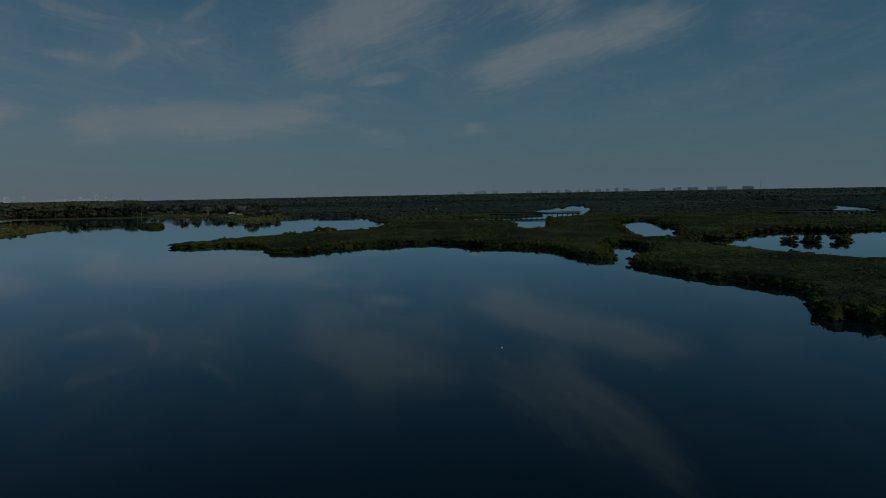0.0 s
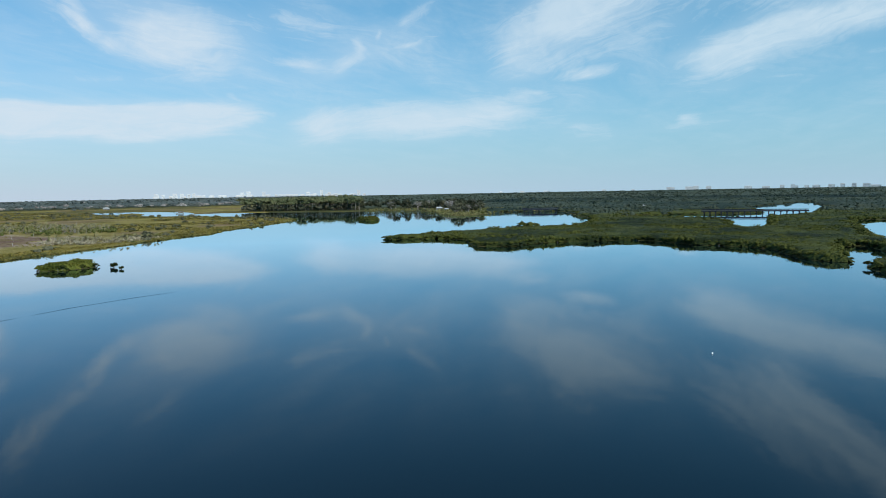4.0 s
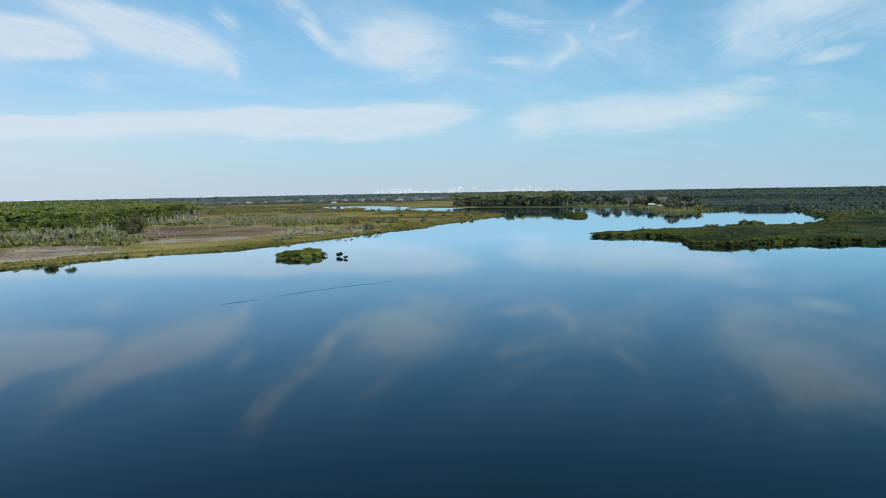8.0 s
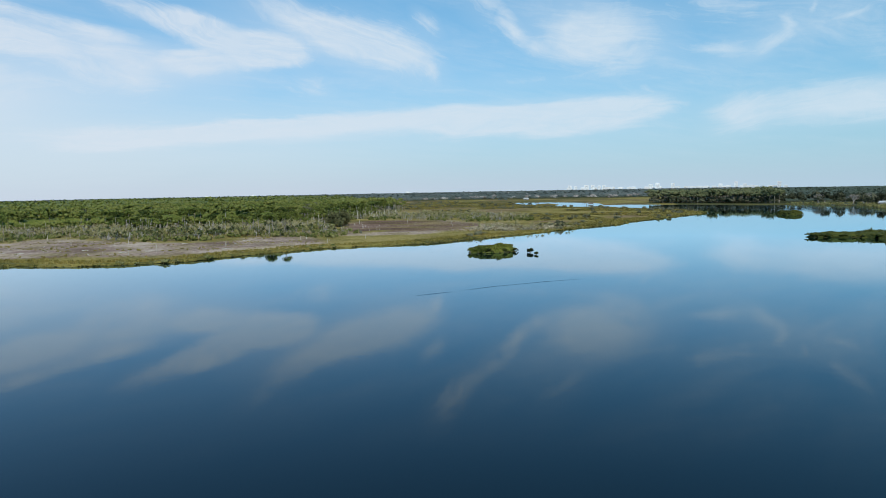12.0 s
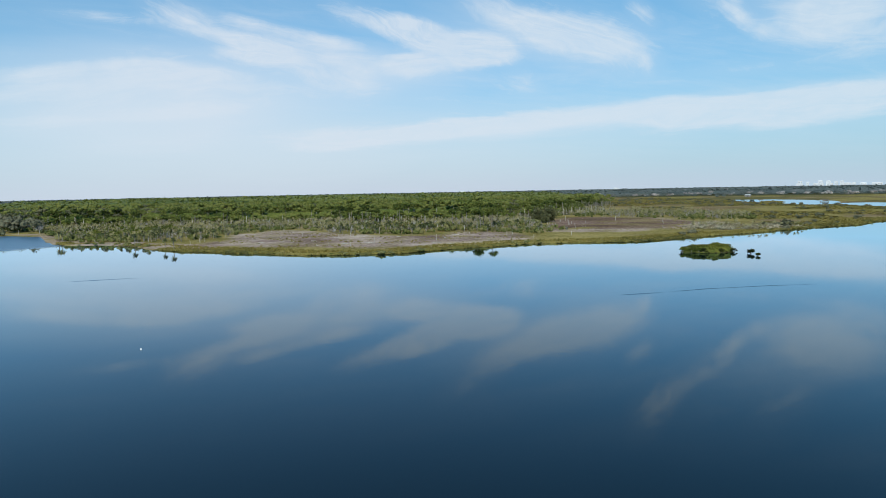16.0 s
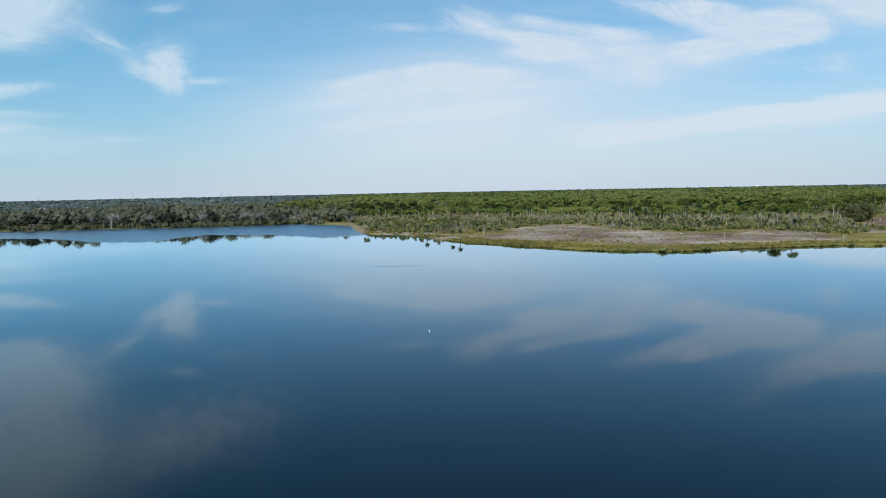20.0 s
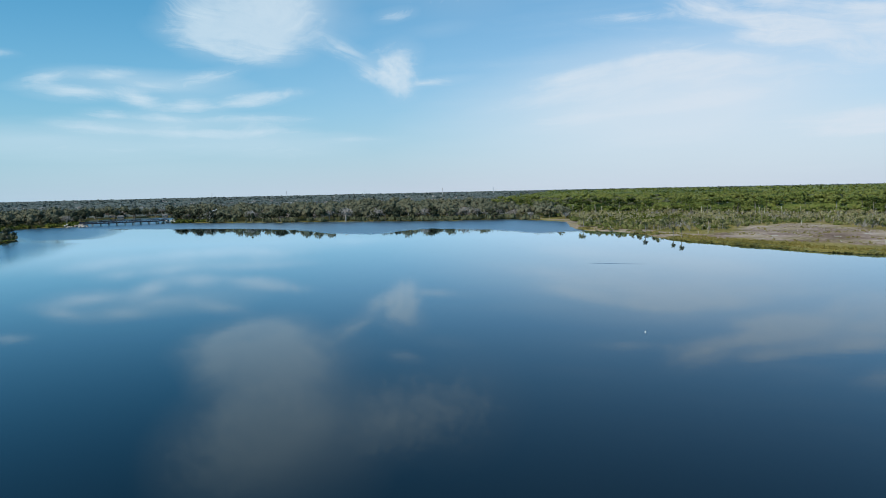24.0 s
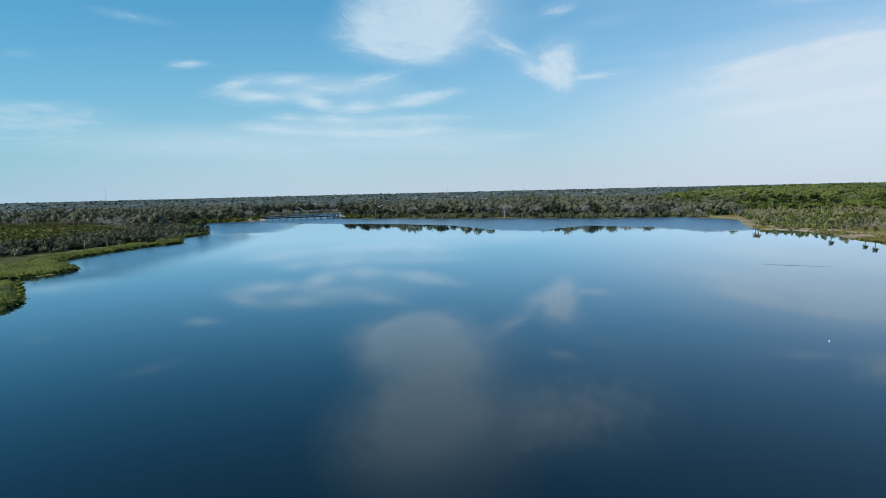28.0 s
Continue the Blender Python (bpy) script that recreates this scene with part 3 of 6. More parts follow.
PONDS = [[(-790, 862), (-763, 878), (-725, 890), (-618, 848), (-515, 705), (-530, 682), (-575, 704), (-632, 730), (-708, 776)],
         [(98, 650), (103, 800), (125, 880), (205, 1045), (180, 890), (183, 800), (150, 720), (130, 645)],
         [(-22, 604), (10, 630), (38, 642), (72, 640), (84, 655), (110, 652), (108, 590), (84, 560), (62, 425), (46, 428), (50, 490), (30, 535), (8, 560), (-20, 556)],
         [(127, 504), (143, 525), (150, 506), (139, 456), (142, 436), (129, 389), (108, 322), (105, 327), (97, 321), (94, 325), (94, 344), (99, 379), (109, 434)],
         [(123, 310), (146, 345), (181, 377), (207, 363), (240, 380), (310, 360), (300, 290), (200, 205), (136, 212), (120, 240), (110, 268)],
         [(121, 333), (125, 329), (128, 319), (114, 282), (108, 280), (106, 291)],
         [(258, 565), (318, 548), (352, 570), (420, 700), (461, 850), (440, 800), (370, 664), (290, 600)],
         [(640, 1330), (700, 1390), (800, 1430), (860, 1440), (780, 1370)],
         [(-380, 1730), (-300, 1790), (-180, 1740), (-100, 1690), (-230, 1690)]]
ISLANDS = [[(-201, 194), (-196, 190), (-190, 193), (-186, 199), (-187, 206), (-193, 210), (-199, 204)],
           [(-246, 580), (-240, 562), (-226, 554), (-222, 566), (-232, 582)],
           [(-86, 460), (-82, 455), (-74, 455), (-72, 462), (-80, 466)],
           [(144, 304), (148, 300), (151, 303), (148, 307)],
           [(152, 301), (157, 295), (162, 298), (158, 305)],
           [(164, 300), (168, 295), (174, 298), (169, 304)],
           [(-700, 815), (-690, 826), (-662, 808), (-605, 738), (-612, 728), (-650, 752)]]


def smooth(points, steps=3):
    """A closed outline rounded by Catmull-Rom arcs."""
    p = np.array(points, float)
    a, b, c, d = np.roll(p, 1, 0), p, np.roll(p, -1, 0), np.roll(p, -2, 0)
    rows = []
    for i in range(steps):
        t = i / steps
        rows.append(0.5 * (2 * b + (c - a) * t + (2 * a - 5 * b + 4 * c - d) * t * t + (3 * b - a - 3 * c + d) * t ** 3))
    return np.stack(rows, 1).reshape(-1, 2)


def signed(outline, pts):
    """Distance from points to an outline, positive inside; coarse far away."""
    a, b = outline, np.roll(outline, -1, 0)
    d = b - a
    best = np.full(len(pts), 1e12)
    inside = np.zeros(len(pts), bool)
    x, y = pts[:, 0], pts[:, 1]
    for (ax, ay), (dx, dy) in zip(a, d):
        ux, uy = x - ax, y - ay
        t = np.clip((ux * dx + uy * dy) / (dx * dx + dy * dy + 1e-9), 0, 1)
        best = np.minimum(best, (ux - t * dx) ** 2 + (uy - t * dy) ** 2)
        if dy:
            s = uy / dy
            inside ^= (s >= 0) & (s < 1) & (ux < s * dx)
    r = np.sqrt(best)
    return np.where(inside, r, -r)


LAGOON = smooth(SOUTH_BANK + WEST_POINT + NORTH_WEST_SHORE + MARSH_SHORE + SPIT_SHORE + EAST_BANK, 3)
POND_LINES, ISLAND_LINES = [smooth(p, 3) for p in PONDS], [smooth(p, 3) for p in ISLANDS]


def vnoise(x, y, size, seed=0):
    """Value noise between 0 and 1 with cells of that size."""
    x, y = np.asarray(x) / size + seed * 17.3, np.asarray(y) / size - seed * 9.1
    i, j = np.floor(x), np.floor(y)
    u, v = x - i, y - j
    u, v = u * u * (3 - 2 * u), v * v * (3 - 2 * v)

    def h(a, b):
        s = np.sin(a * 127.1 + b * 311.7 + seed * 74.7) * 43758.5453
        return s - np.floor(s)
    return (h(i, j) * (1 - u) + h(i + 1, j) * u) * (1 - v) + (h(i, j + 1) * (1 - u) + h(i + 1, j + 1) * u) * v


def land(pts):
    """Metres inland from the waterline (negative: out on the water)."""
    s = -signed(LAGOON, pts)
    for o in ISLAND_LINES:
        near = np.hypot(pts[:, 0] - o[:, 0].mean(), pts[:, 1] - o[:, 1].mean()) < 120
        s[near] = np.maximum(s[near], signed(o, pts[near]))
    for o in POND_LINES:
        c, r = o.mean(0), np.ptp(o, 0).max()
        near = np.hypot(pts[:, 0] - c[0], pts[:, 1] - c[1]) < r + 150
        s[near] = np.minimum(s[near], -signed(o, pts[near]))
    for o in ISLAND_LINES[3:]:
        near = np.hypot(pts[:, 0] - o[:, 0].mean(), pts[:, 1] - o[:, 1].mean()) < 110
        s[near] = np.maximum(s[near], signed(o, pts[near]))
    wob = (vnoise(pts[:, 0], pts[:, 1], 11, 1) - 0.5) * 2.6 + (vnoise(pts[:, 0], pts[:, 1], 4, 2) - 0.5) * 1.4
    return s + wob


SAND = np.array([(-372, 14), (-366, 40), (-372, 55), (-419, 62), (-452, 110), (-384, 109), (-346, 138), (-352, 178), (-300, 192), (-275, 150), (-284, 105), (-312, 60), (-345, 22)], float)
SAND_2 = np.array([(-330, 236), (-300, 262), (-285, 300), (-300, 330), (-345, 352), (-430, 362), (-340, 330), (-305, 275), (-350, 225)], float)
SAND_3 = np.array([(-344, 229), (-335, 242), (-314, 262), (-312, 290), (-299, 275), (-297, 250), (-308, 226), (-322, 215)], float)
BEACH = np.array([(-560, -95), (-548, -70), (-515, -48), (-470, -38), (-480, -25), (-530, -45), (-565, -75)], float)
BANK = np.array([(-462, -40), (-419, -33), (-399, -22), (-385, -7), (-366, 6), (-341, 13), (-344, 25), (-372, 24), (-397, 10), (-408, -6), (-427, -16), (-460, -24)], float)
PATH = np.array([(-205, -289), (-235, -303), (-262, -305), (-255, -318), (-215, -306), (-190, -292)], float)
BURNT = np.array([(-432, 285), (-366, 243), (-330, 252), (-308, 276), (-345, 345), (-420, 352), (-462, 332)], float)
BURNT_2 = np.array([(-560, 470), (-640, 620), (-820, 760), (-900, 680), (-700, 520)], float)
PINES = np.array([(-700, -125), (-660, -96), (-614, -34), (-585, 29), (-562, 80), (-540, 132), (-507, 191), (-470, 262), (-480, 320), (-530, 380),
                  (-660, 520), (-860, 640), (-1500, 930), (-2000, 350), (-1800, -200), (-1300, -170), (-800, -140)], float)
PALMS = np.array([(-640, -95), (-560, -45), (-505, -34), (-430, -22), (-402, 3), (-382, 30), (-386, 48), (-430, 66), (-465, 114), (-392, 114), (-357, 142),
                  (-364, 182), (-318, 200), (-330, 232), (-372, 238), (-415, 262), (-440, 285), (-480, 270), (-515, 191), (-545, 132), (-570, 80), (-592, 29), (-620, -34)], float)
PALMS_2 = np.array([(-468, 336), (-423, 360), (-362, 360), (-345, 395), (-430, 470), (-560, 430), (-500, 350)], float)
GREEN_THICKET = np.array([(-597, -25), (-649, 6), (-591, 37), (-478, 32), (-455, 10), (-479, -20)], float)
DEAD_BRUSH = np.array([(-277, 288), (-264, 305), (-268, 345), (-296, 352), (-325, 330), (-310, 292)], float)
MARSH = np.array([(-256, 210), (-256, 300), (-265, 385), (-285, 470), (-309, 581), (-366, 664), (-519, 747), (-800, 830), (-1000, 900), (-1000, 700), (-660, 520),
                  (-430, 470), (-345, 395), (-300, 350)], float)
FIELD = np.array([(-240, -352), (-300, -402), (-352, -425), (-405, -560), (-395, -672), (-250, -560), (-150, -340), (-190, -315)], float)
POINT_TREES = np.array([(-352, -362), (-310, -342), (-266, -312), (-232, -304), (-200, -305), (-150, -300), (-152, -330), (-240, -356), (-300, -408), (-352, -428), (-372, -420)], float)
HEAD_WOOD = np.array([(-530, 838), (-515, 836), (-465, 834), (-445, 856), (-376, 852), (-330, 838), (-330, 900), (-420, 1080), (-620, 1060)], float)
HOUSE_WOOD = np.array([(-330, 850), (-255, 830), (-235, 770), (-205, 705), (-185, 668), (-180, 700), (-190, 800), (-250, 960), (-380, 1000)], float)


def share(outline, pts, edge):
    """1 well inside an outline, 0 outside, ragged over its edge."""
    rag = (vnoise(pts[:, 0], pts[:, 1], 14, 5) - 0.5) * 2.2 * edge + (vnoise(pts[:, 0], pts[:, 1], 5, 6) - 0.5) * edge
    return np.clip((signed(outline, pts) + rag) / edge + 0.5, 0, 1)


def mesh_np(name, verts, faces, mat, smooth_faces=False, attributes=()):
    """A mesh from arrays: all faces with the same number of corners. attributes: (name, value a vertex)."""
    me = bpy.data.meshes.new(name)
    k = faces.shape[1]
    me.vertices.add(len(verts))
    me.vertices.foreach_set("co", np.ascontiguousarray(verts, np.float32).ravel())
    me.loops.add(faces.size)
    me.loops.foreach_set("vertex_index", np.ascontiguousarray(faces, np.int32).ravel())
    me.polygons.add(len(faces))
    me.polygons.foreach_set("loop_start", np.arange(0, faces.size, k, dtype=np.int32))
    me.polygons.foreach_set("loop_total", np.full(len(faces), k, np.int32))
    if smooth_faces:
        me.polygons.foreach_set("use_smooth", np.ones(len(faces), bool))
    for key, values in attributes:
        me.attributes.new(key, "FLOAT", "POINT").data.foreach_set("value", np.ascontiguousarray(values, np.float32))
    me.update(calc_edges=True)
    me.materials.append(mat)
    return me


def sheet(azimuths, radii):
    """A round sheet of quads: points and faces, closed at the middle."""
    a, r = np.meshgrid(np.radians(azimuths), radii)
    pts = np.stack([-(r * np.sin(a)).ravel(), (r * np.cos(a)).ravel()], 1)
    n, m = len(azimuths), len(radii)
    i = np.arange(m - 1)[:, None] * n + np.arange(n)[None]
    j = np.arange(m - 1)[:, None] * n + (np.arange(n)[None] + 1) % n
    return pts, np.stack([i, i + n, j + n, j], -1).reshape(-1, 4)


AZ_FINE = np.concatenate([np.arange(-42, 152, 0.4), np.arange(152, 318, 2.0)])
pts, faces = sheet(AZ_FINE, np.concatenate([[0.0, 40, 80], np.geomspace(105, 1500, 190), np.geomspace(1530, 3740, 26)]))
inland = land(pts)
X, Y = pts.T
hump = (vnoise(X, Y, 9, 3) - 0.5) * 0.25 + (vnoise(X, Y, 40, 4) - 0.5) * 0.4
height = np.where(inland > 0, 0.06 + (0.55 + hump) * (1 - np.exp(-np.maximum(inland, 0) / 7)), -1.6 * (1 - np.exp(np.minimum(inland, 0) / 4)))
far = np.hypot(X, Y)
# where the ground takes the painted shade: woods, mangroves and far country
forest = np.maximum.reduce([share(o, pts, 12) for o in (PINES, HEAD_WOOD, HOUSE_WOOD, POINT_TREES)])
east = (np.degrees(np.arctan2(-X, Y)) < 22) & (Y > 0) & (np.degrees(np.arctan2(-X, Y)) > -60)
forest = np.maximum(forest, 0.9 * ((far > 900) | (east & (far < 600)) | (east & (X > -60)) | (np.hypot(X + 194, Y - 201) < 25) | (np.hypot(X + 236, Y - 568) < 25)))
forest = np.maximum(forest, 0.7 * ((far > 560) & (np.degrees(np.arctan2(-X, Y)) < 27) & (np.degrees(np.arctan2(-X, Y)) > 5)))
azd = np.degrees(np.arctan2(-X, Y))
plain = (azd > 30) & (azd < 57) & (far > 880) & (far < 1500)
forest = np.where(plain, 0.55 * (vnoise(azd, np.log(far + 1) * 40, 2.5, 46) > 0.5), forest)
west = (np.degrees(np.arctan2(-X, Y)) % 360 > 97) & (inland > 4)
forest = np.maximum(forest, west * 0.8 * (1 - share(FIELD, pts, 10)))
dry = np.maximum.reduce([share(SAND, pts, 10), share(SAND_2, pts, 10), 0.9 * share(SAND_3, pts, 6), share(BEACH, pts, 4), 0.9 * share(BANK, pts, 4), share(PATH, pts, 4), 0.35 * share(PALMS, pts, 14) * (vnoise(X, Y, 16, 9) > 0.45)])
dry *= np.clip((inland - 9) / 5, 0, 1) + share(BEACH, pts, 4) + share(BANK, pts, 4)
dry = np.clip(dry, 0, 1) * (0.45 + 0.55 * np.clip(vnoise(X + Y * 0.4, Y - 0.3 * X, 7, 7) * 2.2 - 0.4, 0, 1))
burnt = np.maximum(share(BURNT, pts, 9), 0.6 * share(BURNT_2, pts, 30))
burnt = np.maximum(burnt, plain * 0.5 * (vnoise(azd, np.log(far + 1) * 60, 3.0, 48) > 0.62))
burnt = np.maximum(burnt, share(SAND, pts, 10) * 0.6 * np.clip(vnoise(X, Y, 14, 8) * 3 - 1.1, 0, 1) * np.clip((inland - 10) / 5, 0, 1))
burnt = np.maximum(burnt, 0.6 * share(MARSH, pts, 12) * np.clip(vnoise(X, Y, 48, 49) * 3 - 1.35, 0, 1) * np.clip((inland - 16) / 14, 0, 1))
burnt *= 0.42 + 0.58 * np.clip(vnoise(X - Y, (X + Y) * 0.35, 10, 11) * 2 - 0.3, 0, 1)
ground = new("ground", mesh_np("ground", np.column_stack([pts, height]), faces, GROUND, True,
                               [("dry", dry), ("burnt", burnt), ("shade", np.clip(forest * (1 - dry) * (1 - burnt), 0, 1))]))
tagged(ground, "flat estuary land of marsh grass, bare flats and shaded forest floor", "ground", kind="structure")

# the lagoon's surface; a breeze ruffles the far north-west bay
CALM_EDGE = np.array([(-470, -440), (-447, -330), (-446, -270), (-428, -214), (-390, -170), (-378, -140), (-408, -132), (-432, -122), (-421, -82), (-384, -47), (-400, -20),
                      (-560, -30), (-700, -200), (-700, -480), (-520, -500)], float)
SMALL_BREEZE = np.array([(-345, -345), (-287, -322), (-258, -292), (-214, -282), (-182, -268), (-160, -230), (-140, -215), (-125, -200), (-150, -192), (-200, -222), (-250, -248), (-310, -290)], float)
pts, faces = sheet(np.concatenate([np.arange(-42, 84, 1.5), np.arange(84, 150, 0.4), np.arange(150, 318, 3.0)]),
                   np.concatenate([[0.0, 60], np.geomspace(105, 760, 110), np.geomspace(780, 1000, 8), np.geomspace(1100, 3730, 8)]))
breezy = np.clip(signed(CALM_EDGE, pts) / 5 + 0.5 + (vnoise(pts[:, 0], pts[:, 1], 12, 21) - 0.5), 0, 1)
HEAD_BREEZE = np.array([(-420, 870), (-420, 700), (-300, 640), (-190, 640), (-100, 660), (-80, 760), (-240, 800)], float)
breezy = np.maximum(breezy, 0.16 * np.clip(signed(HEAD_BREEZE, pts) / 30 + 0.5, 0, 1))
BRIDGE_BREEZE = np.array([(-330, -335), (-352, -362), (-385, -418), (-430, -462), (-480, -470), (-500, -430), (-460, -385), (-410, -340), (-350, -305)], float)
breezy = np.maximum(breezy, 0.85 * np.clip(signed(BRIDGE_BREEZE, pts) / 16 + 0.5, 0, 1))
breezy = np.maximum(breezy, 0.75 * np.clip(signed(SMALL_BREEZE, pts) / 22 + 0.5, 0, 1))
water = new("water", mesh_np("water", np.column_stack([pts, np.zeros(len(pts))]), faces, WATER, True, [("breeze", breezy)]))
tagged(water, "dark mirror-still lagoon water reflecting sky and clouds", "water", kind="structure")

# ---- plants: templates as arrays (vertices, triangles) ----
ICO = bmesh.new()
bmesh.ops.create_icosphere(ICO, subdivisions=1, radius=1.0)
ICO_V = np.array([v.co[:] for v in ICO.verts])
ICO_F = np.array([[v.index for v in f.verts] for f in ICO.faces])
ICO.free()


def join(pieces):
    """Arrays of pieces laid one after another."""
    vs, fs, n = [], [], 0
    for v, f in pieces:
        vs.append(v)
        fs.append(f + n)
        n += len(v)
    return np.concatenate(vs), np.concatenate(fs)


def leaves(rng, centre, radius, count, size, low=-0.35, flat=1.0):
    """Leaf sprays on a lump: small bent quads turned about outwards."""
    d = rng.normal(size=(count * 3, 3))
    d /= np.linalg.norm(d, axis=1)[:, None]
    d = d[d[:, 2] > low][:count]
    k = len(d)
    p = centre + d * radius * np.array([1, 1, flat]) * rng.uniform(0.82, 1.14, (k, 1))
    nrm = d + rng.normal(scale=0.45, size=(k, 3))
    nrm /= np.linalg.norm(nrm, axis=1)[:, None]
    u = np.cross(nrm, rng.normal(size=(k, 3)))
    u /= np.linalg.norm(u, axis=1)[:, None]
    w = np.cross(nrm, u)
    s = size * rng.uniform(0.55, 1.35, (k, 1))
    t = s * rng.uniform(0.45, 0.9, (k, 1))
    q = np.stack([p - u * s, p - w * t + nrm * s * 0.2, p + u * s, p + w * t - nrm * s * 0.1], 1).reshape(-1, 3)
    i = np.arange(k)[:, None] * 4
    return q, np.concatenate([i + [0, 1, 2], i + [0, 2, 3]])


def lump(rng, centre, radius, flat=1.0, core=0.84):
    v = ICO_V * radius * core * rng.uniform(0.8, 1.15, (len(ICO_V), 1)) * np.array([1, 1, flat]) + centre
    return v, ICO_F


def half_lump(rng, centre, radius, flat=1.0):
    """A cheap ragged dome of 10 triangles for far crowns."""
    a = np.arange(5) * 2 * np.pi / 5 + rng.uniform(0, 6)
    r = radius * rng.uniform(0.8, 1.2, 5)
    ring = np.stack([np.cos(a) * r, np.sin(a) * r, rng.uniform(-0.1, 0.3, 5) * radius * flat], 1)
    low = ring * np.array([0.75, 0.75, 0]) + np.array([0, 0, -0.9 * radius * flat])
    top = np.array([[rng.normal() * 0.2 * radius, rng.normal() * 0.2 * radius, radius * flat]])
    v = np.concatenate([ring, top, low]) + centre
    f = [(i, (i + 1) % 5, 5) for i in range(5)] + [(6 + i, 6 + (i + 1) % 5, (i + 1) % 5) for i in range(5)] + [(6 + i, (i + 1) % 5, i) for i in range(5)]
    return v, np.array(f)


def crown(seed, lumps, rx, rz, zc, radius, per_lump, leaf, core=0.84, low=-0.35, cheap=False, flat=0.85):
    """A crown of several lumps with gaps between them and leaf sprays all over."""
    rng = np.random.default_rng(seed)
    out = []
    for i in range(lumps):
        a, e = i * 2.4 + rng.uniform(-0.5, 0.5), rng.uniform(0.15, 1.0)
        c = np.array([np.cos(a) * rx * e, np.sin(a) * rx * e, zc + rz * (rng.uniform(-0.5, 0.5) + 0.55 * (1 - e))])
        r = radius * rng.uniform(0.7, 1.2)
        out.append(half_lump(rng, c, r * 0.82, flat) if cheap else lump(rng, c, r, flat, core))
        if per_lump:
            out.append(leaves(rng, c, r, per_lump, leaf, low, flat))
    return join(out)


def bare_crown(seed, count, reach, zc):
    """A leafless crown: thin branches fanning out and upwards round a short trunk."""
    rng = np.random.default_rng(seed)
    out = [stem([(0, 0, -0.3), (0.1, 0.1, zc * 0.5), (0, 0, zc * 0.8)], (0.3, 0.2, 0.1), 4)]
    for i in range(count):
        a, up, far_out = rng.uniform(0, 6.28), rng.uniform(0.1, 1.4), rng.uniform(0.3, 0.85)
        way = np.array([math.cos(a) * math.cos(up), math.sin(a) * math.cos(up), 0.8 * math.sin(up)])
        p0 = np.array([0, 0, zc * 0.55]) + way * reach * far_out
        tip = p0 + (way + rng.normal(scale=0.45, size=3)) * rng.uniform(0.8, 1.7)
        side = np.cross(tip - p0, rng.normal(size=3))
        side *= rng.uniform(0.09, 0.20) / np.linalg.norm(side)
        out.append((np.array([p0 - side, p0 + side, tip + side * 0.5, tip - side * 0.5]), np.array([(0, 1, 2), (0, 2, 3)])))
    return join(out)


def stem(points, radii, sides=6):
    """A tapered stem along points."""
    p = np.array(points, float)
    a = np.arange(sides) * 2 * np.pi / sides
    v = np.concatenate([np.stack([q[0] + np.cos(a) * r, q[1] + np.sin(a) * r, np.full(sides, q[2])], 1) for q, r in zip(p, radii)])
    f = []
    for k in range(len(p) - 1):
        for i in range(sides):
            b, c = k * sides + i, k * sides + (i + 1) % sides
            f += [(b, c, c + sides), (b, c + sides, b + sides)]
    top = (len(p) - 1) * sides
    f += [(top, top + i, top + i + 1) for i in range(1, sides - 1)]
    return v, np.array(f)


def fronds(seed, count, reach, z, droop=0.55):
    """A fan-palm head: drooping folded fans with ragged tips."""
    rng = np.random.default_rng(seed)
    out = []
    for i in range(count):
        a, lift = i * 2.4 + rng.uniform(-0.3, 0.3), rng.uniform(-0.9, 1.2)
        out_d = np.array([np.cos(a) * np.cos(lift), np.sin(a) * np.cos(lift), np.sin(lift)])
        side = np.array([-np.sin(a), np.cos(a), 0])
        r = reach * rng.uniform(0.75, 1.15)
        base = np.array([0, 0, z])
        mid = base + out_d * r * 0.55
        tip = base + out_d * r + np.array([0, 0, -droop * r * rng.uniform(0.3, 0.8)])
        w = r * 0.2
        v = np.array([base, mid + side * w + [0, 0, -0.1 * r], mid + [0, 0, 0.06 * r], mid - side * w + [0, 0, -0.1 * r], tip + side * w * 0.75, tip, tip - side * w * 0.75])
        out.append((v, np.array([(0, 1, 2), (0, 2, 3), (1, 4, 2), (2, 4, 5), (2, 5, 6), (2, 6, 3)])))
    return join(out)


def spread(templates, places, angles, scales, tones):
    """Copies of the templates at the places, joined: vertices, triangles, tone a vertex."""
    vs, fs, ts, n = [], [], [], 0
    pick = np.arange(len(places)) % len(templates)
    for k, (v, f) in enumerate(templates):
        sel = np.where(pick == k)[0]
        if not len(sel):
            continue
        c, s = np.cos(angles[sel])[:, None], np.sin(angles[sel])[:, None]
        sc = scales[sel]
        x, y = v[None, :, 0] * sc[:, :1], v[None, :, 1] * sc[:, :1]
        w = np.stack([x * c - y * s + places[sel, :1], x * s + y * c + places[sel, 1:2], v[None, :, 2] * sc[:, 1:] + places[sel, 2:]], -1)
        vs.append(w.reshape(-1, 3))
        fs.append((f[None] + (np.arange(len(sel)) * len(v))[:, None, None] + n).reshape(-1, 3))
        ts.append(np.repeat(tones[sel], len(v)))
        n += len(sel) * len(v)
    return np.concatenate(vs), np.concatenate(fs), np.concatenate(ts)


def level(pts, inland_m):
    """Ground height at points this far inland."""
    hump_m = (vnoise(pts[:, 0], pts[:, 1], 9, 3) - 0.5) * 0.25 + (vnoise(pts[:, 0], pts[:, 1], 40, 4) - 0.5) * 0.4
    return np.where(inland_m > 0, 0.06 + (0.55 + hump_m) * (1 - np.exp(-np.maximum(inland_m, 0) / 7)), -0.25)


